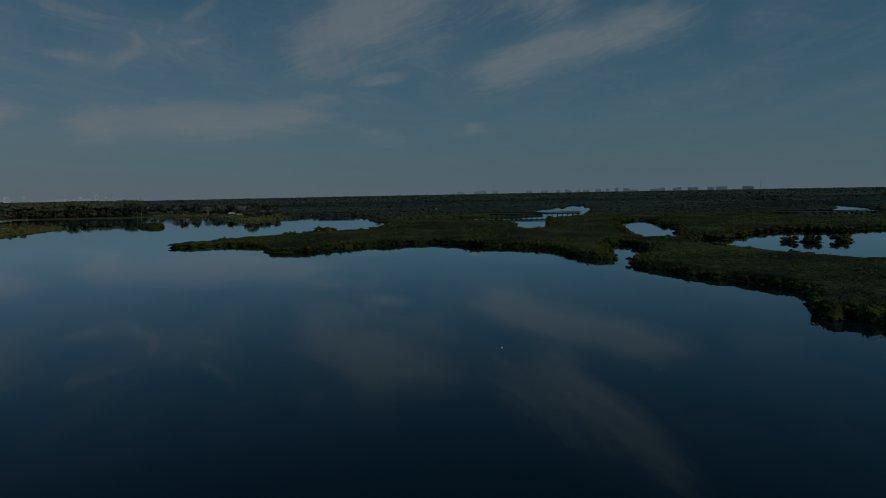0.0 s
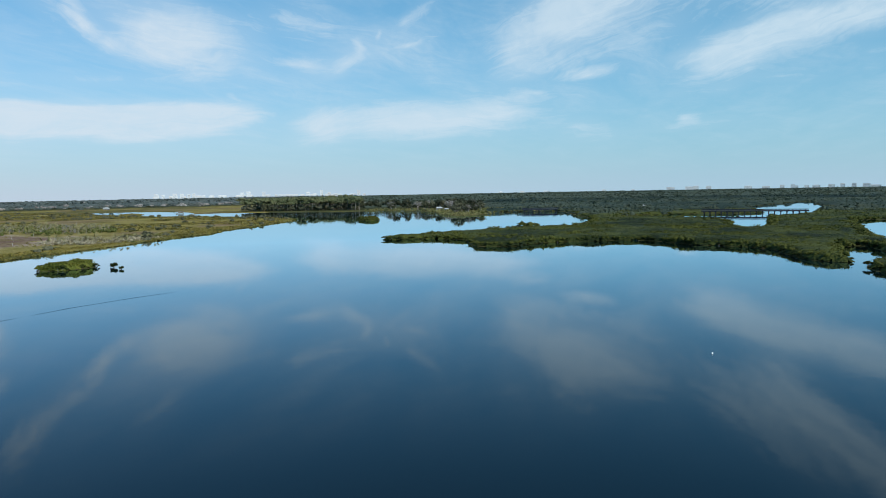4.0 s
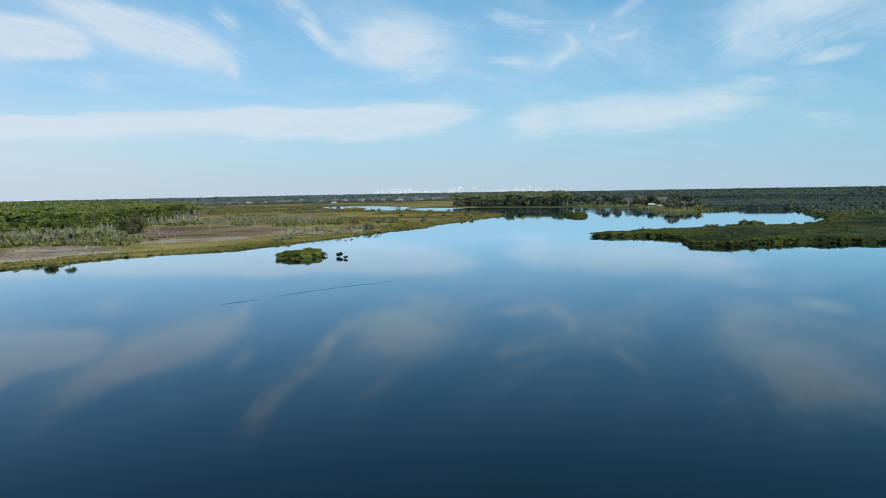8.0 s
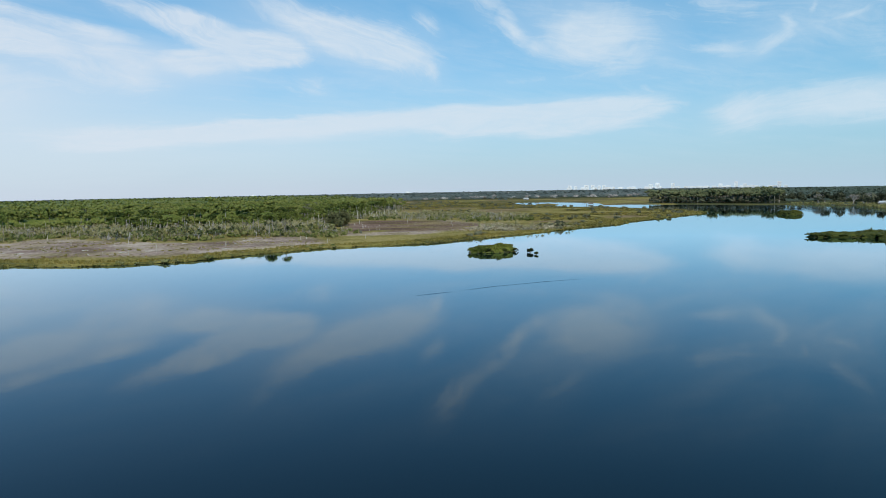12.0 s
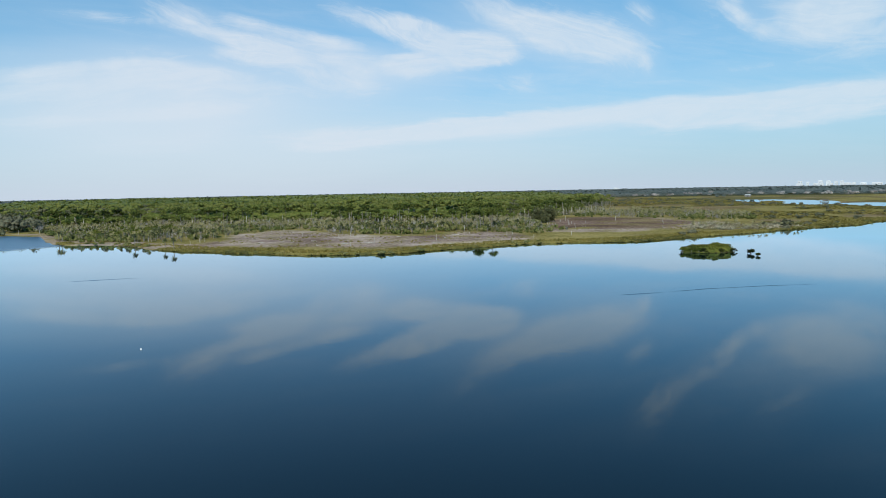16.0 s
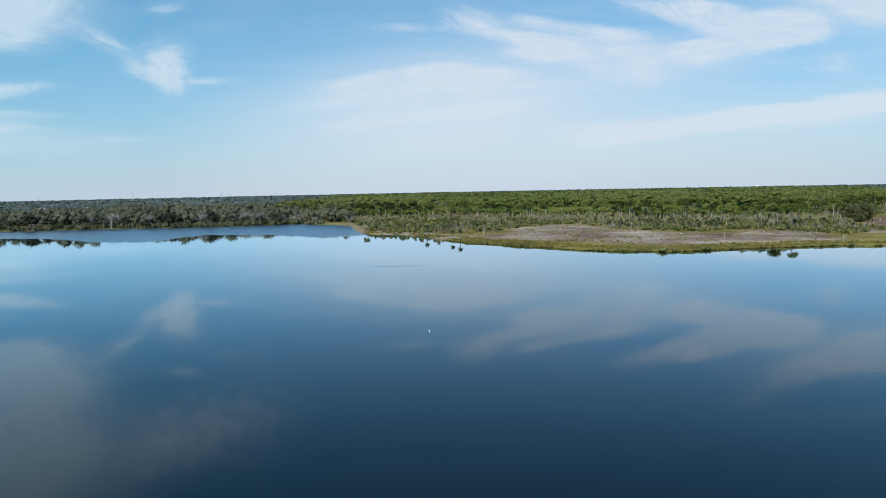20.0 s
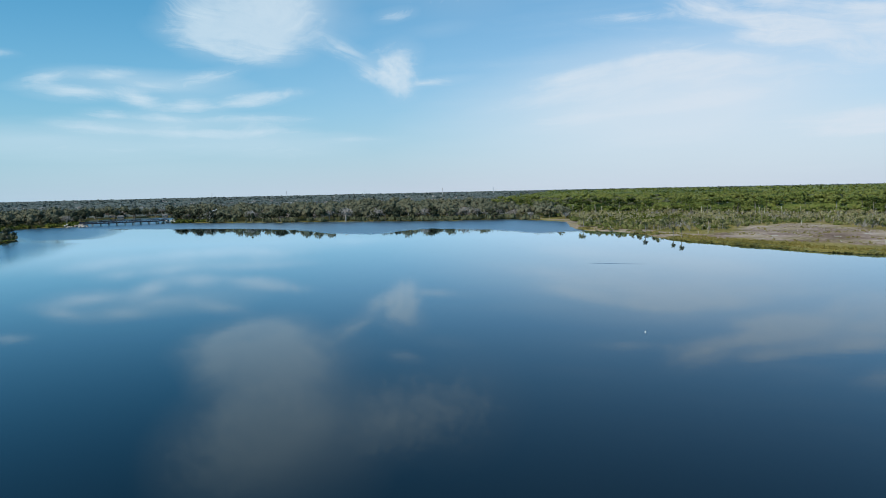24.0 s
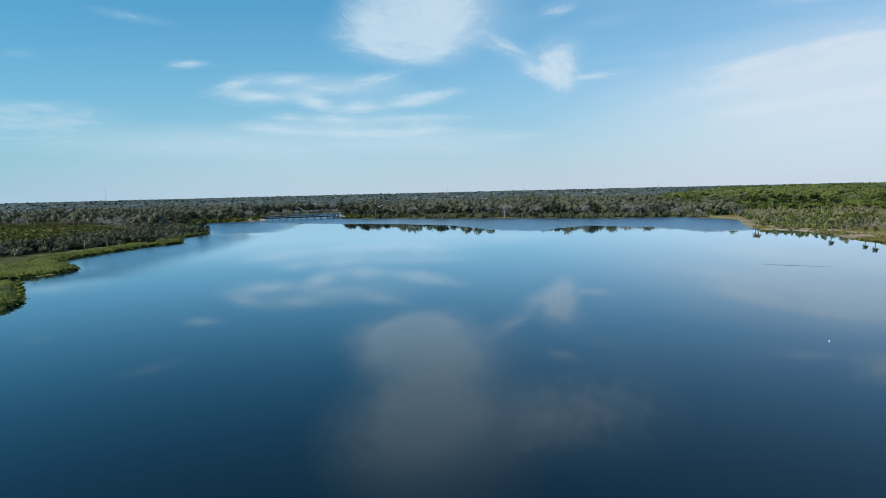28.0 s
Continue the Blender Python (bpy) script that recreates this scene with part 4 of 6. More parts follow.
def stuff(name, templates, places, rng, mat, label, category, grow=(0.75, 1.25)):
    k = len(places)
    base = rng.uniform(grow[0], grow[1], k)
    base = base * (0.82 + 0.36 * vnoise(places[:, 0], places[:, 1], 38, 75))
    scales = np.stack([base * rng.uniform(0.82, 1.25, k), base], 1)
    tone = 0.6 * rng.uniform(0, 1, k) + 0.4 * vnoise(places[:, 0], places[:, 1], 55, 76)
    v, f, t = spread(templates, places, rng.uniform(0, 6.28, k), scales, tone)
    ob = new(name, mesh_np(name, v, f, mat, False, [("tone", t)]))
    return tagged(ob, label, category, kind="stuff")


def scatter(rng, lo, hi, step, az=None):
    """Jittered points over a box."""
    gx, gy = np.meshgrid(np.arange(lo[0], hi[0], step), np.arange(lo[1], hi[1], step))
    p = np.stack([gx.ravel(), gy.ravel()], 1) + rng.uniform(-0.5, 0.5, (gx.size, 2)) * step
    return p


def ring_scatter(rng, r0, r1, a0, a1, per):
    """Points whose spacing grows with the distance: spacing = distance / per."""
    rows = int(np.log(r1 / r0) * per)
    r = np.repeat(np.geomspace(r0, r1, rows), int(np.radians(a1 - a0) * per))
    a = np.tile(np.linspace(a0, a1, int(np.radians(a1 - a0) * per)), rows)
    r = r * (1 + rng.uniform(-0.5, 0.5, len(r)) / per)
    a = np.radians(a + rng.uniform(-0.5, 0.5, len(a)) * np.degrees(1 / per))
    return np.stack([-r * np.sin(a), r * np.cos(a)], 1)


def azim_of(p):
    return (np.degrees(np.arctan2(-p[:, 0], p[:, 1])) + 60) % 360 - 60


def canopy(name, azimuths, radii, grows, high, mat, label, category, cards, card, edge=2.4, low=0.40, coarse=1.0):
    """A closed low canopy: a lumpy sheet over the land that grows(points, inland) allows, with leaf sprays all over it."""
    a, r = np.meshgrid(np.radians(azimuths), radii)
    a = a + rng.uniform(-0.35, 0.35, a.shape) * radians(azimuths[1] - azimuths[0])
    r = r * (1 + rng.uniform(-0.35, 0.35, r.shape) * (radii[1] / radii[0] - 1))
    p = np.stack([-(r * np.sin(a)).ravel(), (r * np.cos(a)).ravel()], 1)

    def top(q, s_):
        x, y = q.T
        bump = 0.55 * vnoise(x, y, 2.6 * coarse, 61) + 0.5 * vnoise(x, y, 5.5 * coarse, 62) + 0.45 * vnoise(x, y, 17 * coarse, 63) + 0.3 * vnoise(x, y, 60 * coarse, 64)
        return high * (low + (1 - low) * 1.1 * bump) * np.clip(s_ / edge, 0.02, 1) ** 0.5
    s_ = land(p)
    s_ = np.where(grows(p, s_), s_, -5)
    n, m = len(azimuths), len(radii)
    grown = np.pad((s_ > -0.2).reshape(m, n), 1)
    rim = ~(grown[:-2, 1:-1] & grown[2:, 1:-1] & grown[1:-1, :-2] & grown[1:-1, 2:]).ravel()
    ramp = np.where(rim.reshape(m, n), 0.0, 1.0)
    for share_in in (0.45, 0.8):
        wide_r = np.pad(ramp, 1, mode="edge")
        lowest = np.minimum.reduce([wide_r[:-2, 1:-1], wide_r[2:, 1:-1], wide_r[1:-1, :-2], wide_r[1:-1, 2:]])
        ramp = np.where((ramp == 1.0) & (lowest < 1.0), share_in, ramp)
    z = 0.1 + ramp.ravel() * top(p, s_)
    i = (np.arange(m - 1)[:, None] * n + np.arange(n - 1)[None]).ravel()
    f = np.stack([i, i + n, i + n + 1, i + 1], 1)
    f = f[(s_[f] > -0.2).all(1)]
    f = np.concatenate([f[:, [0, 1, 2]], f[:, [0, 2, 3]]])
    used = np.unique(f)
    back = np.zeros(len(p), int)
    back[used] = np.arange(len(used))
    v, f, tone_v = np.column_stack([p, z])[used], back[f], 0.45 * vnoise(p[used, 0], p[used, 1], 26 * coarse, 65) + 0.4 * vnoise(p[used, 0], p[used, 1], 70 * coarse, 66) + 0.15 * rng.uniform(0, 1, len(used))
    tone_v = np.clip(0.5 + 2.0 * (tone_v - 0.5), 0, 1)
    # sprays
    inner = np.where(ramp.ravel()[used] > 0.99)[0]
    spots = v[inner[rng.integers(0, len(inner), cards)]] + np.column_stack([rng.normal(scale=0.8 * coarse, size=(cards, 2)), np.zeros(cards)])
    s_ = land(spots[:, :2])
    ok = (s_ > 0.1) & grows(spots[:, :2], s_)
    spots, s_ = spots[ok], s_[ok]
    k = len(spots)
    spots[:, 2] = top(spots[:, :2], s_) * rng.uniform(0.75, 1.06, k) + 0.05
    reach = card * rng.uniform(0.6, 1.4, (k, 1)) * np.clip(np.hypot(*spots[:, :2].T) / 300, 0.7, 8.0)[:, None]
    nrm = rng.normal(size=(k, 3)) * [1, 1, 0.5] + [0, 0, 0.55]
    nrm[:, 2] += np.clip(np.hypot(*spots[:, :2].T) / 1200 - 0.8, 0, 1.2)
    nrm /= np.linalg.norm(nrm, axis=1)[:, None]
    u = np.cross(nrm, rng.normal(size=(k, 3)))
    u /= np.linalg.norm(u, axis=1)[:, None]
    w = np.cross(nrm, u) * 0.7
    q = np.stack([spots - u * reach, spots - w * reach, spots + u * reach, spots + w * reach], 1).reshape(-1, 3)
    j = np.arange(k)[:, None] * 4 + len(v)
    v, f = np.concatenate([v, q]), np.concatenate([f, j + [0, 1, 2], j + [0, 2, 3]])
    ob = new(name, mesh_np(name, v, f, mat, False, [("tone", np.concatenate([tone_v, np.repeat(0.4 * vnoise(spots[:, 0], spots[:, 1], 26 * coarse, 65) + 0.35 * vnoise(spots[:, 0], spots[:, 1], 70 * coarse, 66) + 0.25 * rng.uniform(0, 1, k), 4)]))]))
    return tagged(ob, label, category, kind="stuff")


def clear_of_roads(p):
    """True away from the bridges and the water under them."""
    ok = np.ones(len(p), bool)
    for (ax, ay), (bx, by) in BRIDGE_LINES:
        d = np.array([bx - ax, by - ay])
        t = np.clip(((p - [ax, ay]) @ d) / (d @ d), 0, 1)
        ok &= np.hypot(*(p - [ax, ay] - t[:, None] * d).T) > 8
    return ok


def part(name, data, mat, parent, label=""):
    """One mesh object under a thing or a part, from a bmesh or from arrays (vertices, triangles)."""
    if isinstance(data, tuple):
        me = mesh_np(name, data[0], data[1], mat)
    else:
        me = bpy.data.meshes.new(name)
        data.to_mesh(me)
        data.free()
        me.materials.append(mat)
    ob = new(name, me)
    ob.parent = parent
    return tagged(ob, label)


def with_z(p, s):
    return np.column_stack([p, level(p, s)])


def place_tree(kinds, i, xy, z, size):
    """The i-th of a row of plants: the first ones are the patterns themselves, the others their copies."""
    m = Matrix.Translation((*xy, z)) @ pose(0, 0, 0, 0, 0, rng.uniform(0, 360))
    if i < len(kinds):
        kinds[i].matrix_world = m
    else:
        copy_thing(kinds[i % len(kinds)], m @ Matrix.Scale(size, 4))


BRIDGE_LINES = [((-127, 729), (-91, 734)), ((42, 636), (122, 625)), ((258, 546), (345, 520)), ((-489, -437), (-540, -390))]
rng = np.random.default_rng(4)

# -- mangroves: one tree with its stems and crown, copied along the banks; the mass behind joined --
mangrove_kinds = []
for k in range(5):
    tree = tagged(new("mangrove_tree"), "dense olive-green mangrove tree standing at the water's edge", "tree", "mangroves along the banks")
    r2 = np.random.default_rng(30 + k)
    trunk = part("trunk", stem([(0, 0, -0.5), (0.1, 0.1, 1.0), (0.2, 0, 2.4)], (0.14, 0.12, 0.06), 5), BARK, tree)
    for a in r2.uniform(0, 6.28, 2):
        part("prop_root", stem([(1.2 * math.cos(a), 1.2 * math.sin(a), -0.5), (0.8 * math.cos(a), 0.8 * math.sin(a), 0.6), (0.05, 0.05, 1.2)], (0.06, 0.06, 0.05), 4), BARK, trunk)
    part("crown", crown(40 + k, 14, 2.1, 1.1, 1.7, 0.85, 26, 0.21, low=-0.6, core=0.74), MANGROVE if k < 4 else BRIGHT_MANGROVE, tree)
    mangrove_kinds.append(tree)
mangrove_kinds[4].matrix_world = Matrix.Translation((-193, 200, 0.2))
bush_t = [crown(60 + k, 4, 1.8, 0.9, 1.55, 1.45, 7, 0.6, low=-0.2, cheap=True) for k in range(6)]
bump_t = [crown(65 + k, 1, 0.0, 0.0, 0.9, 1.5, 13, 0.27, low=0.0, cheap=True, flat=0.5) for k in range(8)]
bush_far_t = [crown(70 + k, 2, 2.6, 0.8, 1.1, 2.4, 3, 1.1, low=0.0, cheap=True) for k in range(5)]

p = scatter(rng, (-140, 100), (340, 560), 3.8)
a = azim_of(p)
p = p[(a > -42) & (a < 22) & (np.hypot(*p.T) < 560)]
q = scatter(rng, (-210, 180), (-170, 220), 2.6)
q = np.concatenate([q, scatter(rng, (-250, 550), (-215, 590), 3.2)])
p = np.concatenate([p, q])
s = land(p)
keep = (s > 0.4) & clear_of_roads(p)
p, s = p[keep], s[keep]
d = np.hypot(*p.T)
edge = np.where((s < np.where(p[:, 0] < -170, 9.0, 4.5)) & ((p[:, 0] > 55) & (d < 260) | (d < 360) & (p[:, 0] < 70) | (p[:, 0] < -170)))[0]
edge = edge[np.argsort(d[edge])][:260]
for i, j in enumerate(edge):
    place_tree(mangrove_kinds[:4] if p[j][0] > -170 or p[j][1] > 400 else mangrove_kinds[3:], i, p[j], 0.0, rng.uniform(0.42, 0.66) * (0.72 if -170 < p[j][0] < -60 and p[j][1] < 400 else 1.0))
rest = np.ones(len(p), bool)
rest[edge] = False
canopy("mangrove_canopy", np.arange(-42, 22, 0.3), np.geomspace(118, 720, 330), lambda q, s_: (s_ > -0.2) & clear_of_roads(q) & ((azim_of(q) < 13) | (np.hypot(*q.T) < 545)),
       2.3, MANGROVE, "unbroken low thicket of olive-green mangroves over the islands", "thicket", 80000, 0.25, 2.2, 0.64)
q = scatter(rng, (-140, 100), (340, 460), 2.1)
q = q[(azim_of(q) > -42) & (azim_of(q) < 22) & (np.hypot(*q.T) < 430)]
q = np.concatenate([q, ring_scatter(rng, 430, 760, -42, 13, 88)])
sq = land(q)
q, sq = q[(sq > 1.2) & clear_of_roads(q)], sq[(sq > 1.2) & clear_of_roads(q)]
k = len(q)
size = np.maximum(1.0, np.hypot(*q.T) / 300) * rng.uniform(0.6, 1.25, k)
tall = np.clip(size, 1.0, 1.3) * rng.uniform(0.55, 0.95, k) * (0.45 + 0.8 * vnoise(q[:, 0], q[:, 1], 13, 66))
v, f, t_ = spread(bump_t, np.column_stack([q, 0.6 + 0.8 * vnoise(q[:, 0], q[:, 1], 13, 66)]), rng.uniform(0, 6.28, k), np.stack([size * 0.82, tall], 1), np.clip(0.25 * rng.uniform(0, 1, k) + 0.5 * vnoise(q[:, 0], q[:, 1], 13, 66) + 0.5 * vnoise(q[:, 0], q[:, 1] * 0.4, 70, 67) - 0.1, 0, 1))
tagged(new("mangrove_crowns", mesh_np("mangrove_crowns", v, f, MANGROVE, False, [("tone", t_)])), "small rounded mangrove crowns crowding the islands", "thicket", kind="stuff")
rim = rest & (s < 4) & ((p[:, 0] > -90) | (p[:, 0] < -170) | (p[:, 1] > 400))
stuff("mangrove_thicket", bush_t, with_z(p[rim], s[rim]), rng, MANGROVE, "rounded mangrove bushes along the edges of the thicket", "thicket", (0.55, 0.95))
p = np.concatenate([ring_scatter(rng, 480, 1500, -42, 10, 120)])
s = land(p)
d = np.hypot(*p.T)
keep = (s > 2) & clear_of_roads(p) & (d > 560) & (rng.uniform(size=len(p)) < 0.32 * (vnoise(p[:, 0] * 0.3, p[:, 1], 42, 68) > 0.56))
p, s, d = p[keep], s[keep], d[keep]
near = d < 1400
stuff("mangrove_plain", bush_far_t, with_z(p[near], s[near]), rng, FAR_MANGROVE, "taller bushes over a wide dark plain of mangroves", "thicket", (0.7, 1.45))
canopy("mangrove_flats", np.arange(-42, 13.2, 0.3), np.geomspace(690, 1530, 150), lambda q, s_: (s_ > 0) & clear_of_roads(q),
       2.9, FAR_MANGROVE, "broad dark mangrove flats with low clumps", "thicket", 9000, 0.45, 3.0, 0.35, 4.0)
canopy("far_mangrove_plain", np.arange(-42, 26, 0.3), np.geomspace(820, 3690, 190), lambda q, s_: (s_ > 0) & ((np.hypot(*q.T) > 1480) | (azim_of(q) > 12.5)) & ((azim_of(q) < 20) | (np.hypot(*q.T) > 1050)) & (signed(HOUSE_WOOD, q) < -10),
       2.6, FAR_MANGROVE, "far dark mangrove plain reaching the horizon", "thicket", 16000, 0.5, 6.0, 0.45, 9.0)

# the front-lit islet takes the brighter leaf, its light put into the colour
for name_az, name_r, leaf in (((39, 49), (240, 312), BRIGHT_MANGROVE), ((21.0, 24.2), (588, 640), MANGROVE)):
    canopy("islet_thicket", np.arange(name_az[0], name_az[1], (name_az[1] - name_az[0]) / 46), np.geomspace(name_r[0], name_r[1], 60), lambda q, s_: s_ > -0.2, 2.5, leaf,
           "dense rounded mangrove thicket covering a small islet", "thicket", 5200, 0.25, low=0.6)

# -- slash pines --
pine_kinds = []
for k in range(5):
    tree = tagged(new("pine_tree"), "tall slash pine with bare grey trunk and rounded green crown", "tree", "pines at the forest's edge")
    r2 = np.random.default_rng(80 + k)
    lean = r2.uniform(-0.6, 0.6, 2)
    part("trunk", stem([(0, 0, -0.3), (lean[0] * 0.4, lean[1] * 0.4, 4), (lean[0], lean[1], 8.0), (lean[0], lean[1], 11.5)], (0.24, 0.2, 0.16, 0.06), 7), BARK, tree)
    part("crown", tuple(np.add(a_, b_) if a_.dtype != np.int64 else a_ for a_, b_ in zip(crown(90 + k, 9, 2.7, 2.3, 10.0, 1.25, 30, 0.4, low=-0.7, core=0.66, flat=0.7), (np.array([lean[0], lean[1], 0]), 0))), PINE, tree)
    pine_kinds.append(tree)
pine_t = []
for k in range(6):
    c_v, c_f = crown(100 + k, 7, 3.3, 1.7, 9.7, 1.85, 5, 0.6, low=-0.3, cheap=True, flat=0.62)
    pine_t.append((c_v, c_f))
pine_stem_t = [stem([(0, 0, -0.3), (0.2, 0.1, 5), (0.1, -0.1, 10)], (0.24, 0.18, 0.08), 4)]
p = scatter(rng, (-1150, -260), (-420, 800), 6.5)
sp = signed(PINES, p)
d = np.hypot(*p.T)
p = p + rng.normal(scale=2.6, size=p.shape)
keep = (sp > -60) & ((sp > -6) | (signed(PALMS, p) > 4)) & (d < 900) & (rng.uniform(size=len(p)) < np.where(sp < 0, 0.14 * (1 + sp / 70), 1.0) * np.where(sp < 30, np.clip(2.2 * vnoise(p[:, 0], p[:, 1], 22, 77) - 0.45, 0.08, 0.9), np.clip(0.5 + vnoise(p[:, 0], p[:, 1], 28, 78), 0, 0.95)))
p, sp, d = p[keep], sp[keep], d[keep]
s = np.full(len(p), 60.0)
edge = np.where((sp < 34) & (d < 760))[0]
edge = edge[np.argsort(sp[edge] + rng.uniform(0, 14, len(edge)))][:290]
for i, j in enumerate(edge):
    place_tree(pine_kinds, i, p[j], 0.5, rng.uniform(0.42, 1.15))
rest = np.ones(len(p), bool)
rest[edge] = False
mixed = rest & (rng.uniform(size=len(p)) < np.clip((azim_of(p) - 72) / 40, 0.04, 0.5))
stuff("mixed_forest_crowns", pine_t, with_z(p[mixed], s[mixed]), rng, WOOD, "darker broadleaf crowns mixed into the pine forest", "forest", (0.7, 1.1))
rest &= ~mixed
stuff("pine_forest", pine_t, with_z(p[rest], s[rest]), rng, PINE, "closed forest of bright green slash pine crowns", "forest", (0.72, 1.25))
r2 = np.random.default_rng(61)
for k in range(10):
    az, dist = math.radians(60.8 + 6.0 * r2.uniform()), r2.uniform(396, 432)
    copy_thing(pine_kinds[k % 5], Matrix.Translation((-dist * math.sin(az), dist * math.cos(az), 0.4)) @ pose(0, 0, 0, 0, 0, r2.uniform(0, 360)) @ Matrix.Diagonal((1.0, 1.0, r2.uniform(0.9, 1.1), 1)))
low_p = scatter(rng, (-700, -160), (-420, 420), 5.2)
low_sp = signed(PINES, low_p)
low_p = low_p[(low_sp > -22) & (low_sp < 40) & ((low_sp > 0) | (signed(PALMS, low_p) > 6)) & (rng.uniform(size=len(low_p)) < np.where(low_sp > 0, 0.75, 0.35 * (vnoise(low_p[:, 0], low_p[:, 1], 24, 80) > 0.45)))]
stuff("young_pines", [(v - [0, 0, 3.2], f) for v, f in pine_t], with_z(low_p, np.full(len(low_p), 60.0)), rng, PINE, "young pines filling the forest's edge", "forest", (0.45, 0.85))
canopy("pine_canopy", np.arange(44, 112, 0.28), np.geomspace(470, 900, 150), lambda q, s_: (signed(PINES, q) > 16) & (vnoise(q[:, 0], q[:, 1], 20, 92) > 0.22),
       8.8, PINE, "closed lower canopy of the pine forest", "forest", 26000, 0.34, 3.0, 0.72, 1.6)
front = rest & (sp < 70)
stuff("pine_trunks", pine_stem_t, with_z(p[front], s[front]), rng, BARK, "bare grey pine trunks under the canopy", "forest", (0.8, 1.1))
canopy("far_pine_forest", np.arange(44, 112, 0.3), np.geomspace(880, 3700, 190), lambda q, s_: (signed(PINES, q) > -4) & (np.hypot(*q.T) < 1500 + 250 * vnoise(q[:, 0], q[:, 1], 180, 91)),
       13.5, PINE, "green pine canopy running back to the horizon", "forest", 22000, 0.55, 6.0, 0.6, 3.0)

# -- cabbage palms, living and dead --
palm_kinds = []
for k in range(5):
    r2 = np.random.default_rng(120 + k)
    h, lx = r2.uniform(3.0, 5.0), r2.uniform(-0.5, 0.5)
    tree = tagged(new("cabbage_palm"), "cabbage palm with a pale grey trunk and a drooping fan crown", "palm", "palms behind the shore")
    part("trunk", stem([(0, 0, -0.3), (lx * 0.5, 0.1, h * 0.5), (lx, 0, h)], (0.2, 0.17, 0.17), 7), PALMBARK, tree)
    v, f = fronds(130 + k, 34, 1.5, h)
    part("crown", (v + [lx, 0, 0], f), PALM, tree)
    palm_kinds.append(tree)
palm_t = []
for k in range(6):
    v, f = fronds(140 + k, 15, 1.5, 4.0)
    palm_t.append((v, f))
palm_stem_t = [stem([(0, 0, -0.2), (0.15, 0, 2.4), (0, 0.1, 4.5)], (0.2, 0.17, 0.16), 4)]
p = scatter(rng, (-680, -110), (-310, 480), 4.6)
sp = np.maximum(signed(PALMS, p), signed(PALMS_2, p))
sp = np.where((signed(PINES, p) > 0) & (signed(PINES, p) < 30), 1.0, sp)
sp[np.hypot(p[:, 0] + 418, p[:, 1] - 270) < 16] = -1
thick = vnoise(p[:, 0], p[:, 1], 24, 31)
keep = (sp > 0) & (rng.uniform(size=len(p)) < np.clip(2.3 * thick - 0.65, 0.04, 0.85))
p, sp = p[keep], sp[keep]
front = np.argsort(np.hypot(*p.T) + rng.uniform(0, 60, len(p)))
for i, j in enumerate(front[:280]):
    place_tree(palm_kinds, i, p[j], 0.45, rng.uniform(0.45, 1.05))
p2 = p[front[280:]]
stuff("palm_grove", palm_t, with_z(p2, np.full(len(p2), 50.0)), rng, PALM, "grove of grey-green cabbage palm crowns", "palm", (0.42, 1.1))
stuff("palm_trunks", palm_stem_t, with_z(p2, np.full(len(p2), 50.0)), rng, PALMBARK, "pale palm trunks in the grove", "palm", (0.55, 1.0))
snag_kinds = []
for k in range(4):
    r2 = np.random.default_rng(150 + k)
    h = (1.3, 1.9, 2.6, 3.8)[k]
    snag = tagged(new("dead_palm_trunk"), "bleached dead palm trunk standing without a crown", "dead tree", "dead trunks on the flats")
    part("trunk", stem([(0, 0, -0.3), (r2.uniform(-0.1, 0.1), 0, h * 0.6), (r2.uniform(-0.5, 0.5), 0.1, h)], (0.16, 0.13, 0.09), 7), SNAG, snag)
    part("broken_top", stem([(0.0, 0.08, h - 0.12), (0.08, 0.14, h + 0.3)], (0.08, 0.03), 5), SNAG, snag)
    snag_kinds.append(snag)
p = scatter(rng, (-640, -90), (-270, 440), 9)
edge_band = np.abs(signed(PALMS, p)) < 26
near_sand = (signed(SAND, p) > -8) & (rng.uniform(size=len(p)) < 0.08)
flats = (signed(BURNT, p) > -12) & (rng.uniform(size=len(p)) < 0.03)
keep = (edge_band & (rng.uniform(size=len(p)) < 0.6 * (vnoise(p[:, 0], p[:, 1], 30, 82) > 0.55))) | near_sand | flats | ((signed(PALMS_2, p) > -5) & (rng.uniform(size=len(p)) < 0.15))
p = p[keep]
s = land(p)
p = p[s > 5]
p = p[np.argsort(rng.uniform(size=len(p)))][:240]
for i, xy in enumerate(p):
    place_tree(snag_kinds, i, xy, 0.4, rng.uniform(0.5, 1.05))

tall_kinds = []
for k in range(3):
    r2 = np.random.default_rng(155 + k)
    h = (4.6, 5.8, 7.2)[k]
    snag = tagged(new("bare_pine_trunk"), "tall pale dead trunk standing at the forest's edge", "dead tree", "dead trunks at the forest")
    trunk = part("trunk", stem([(0, 0, -0.3), (r2.uniform(-0.1, 0.1), 0, h * 0.5), (r2.uniform(-0.3, 0.3), 0.1, h)], (0.19, 0.15, 0.08), 7), SNAG, snag)
    for i in range(2):
        an = r2.uniform(0, 6.28)
        part("branch", stem([(0, 0, h * (0.6 + 0.16 * i)), (0.7 * math.cos(an), 0.7 * math.sin(an), h * (0.68 + 0.16 * i))], (0.06, 0.03), 4), SNAG, trunk)
    tall_kinds.append(snag)
p = scatter(rng, (-640, -90), (-380, 420), 6)
sp = signed(PINES, p)
p = p[(sp > -24) & (sp < 3) & (signed(SAND, p) < 0) & (vnoise(p[:, 0], p[:, 1], 26, 84) > 0.42)]
p = p[np.argsort(rng.uniform(size=len(p)))][:130]
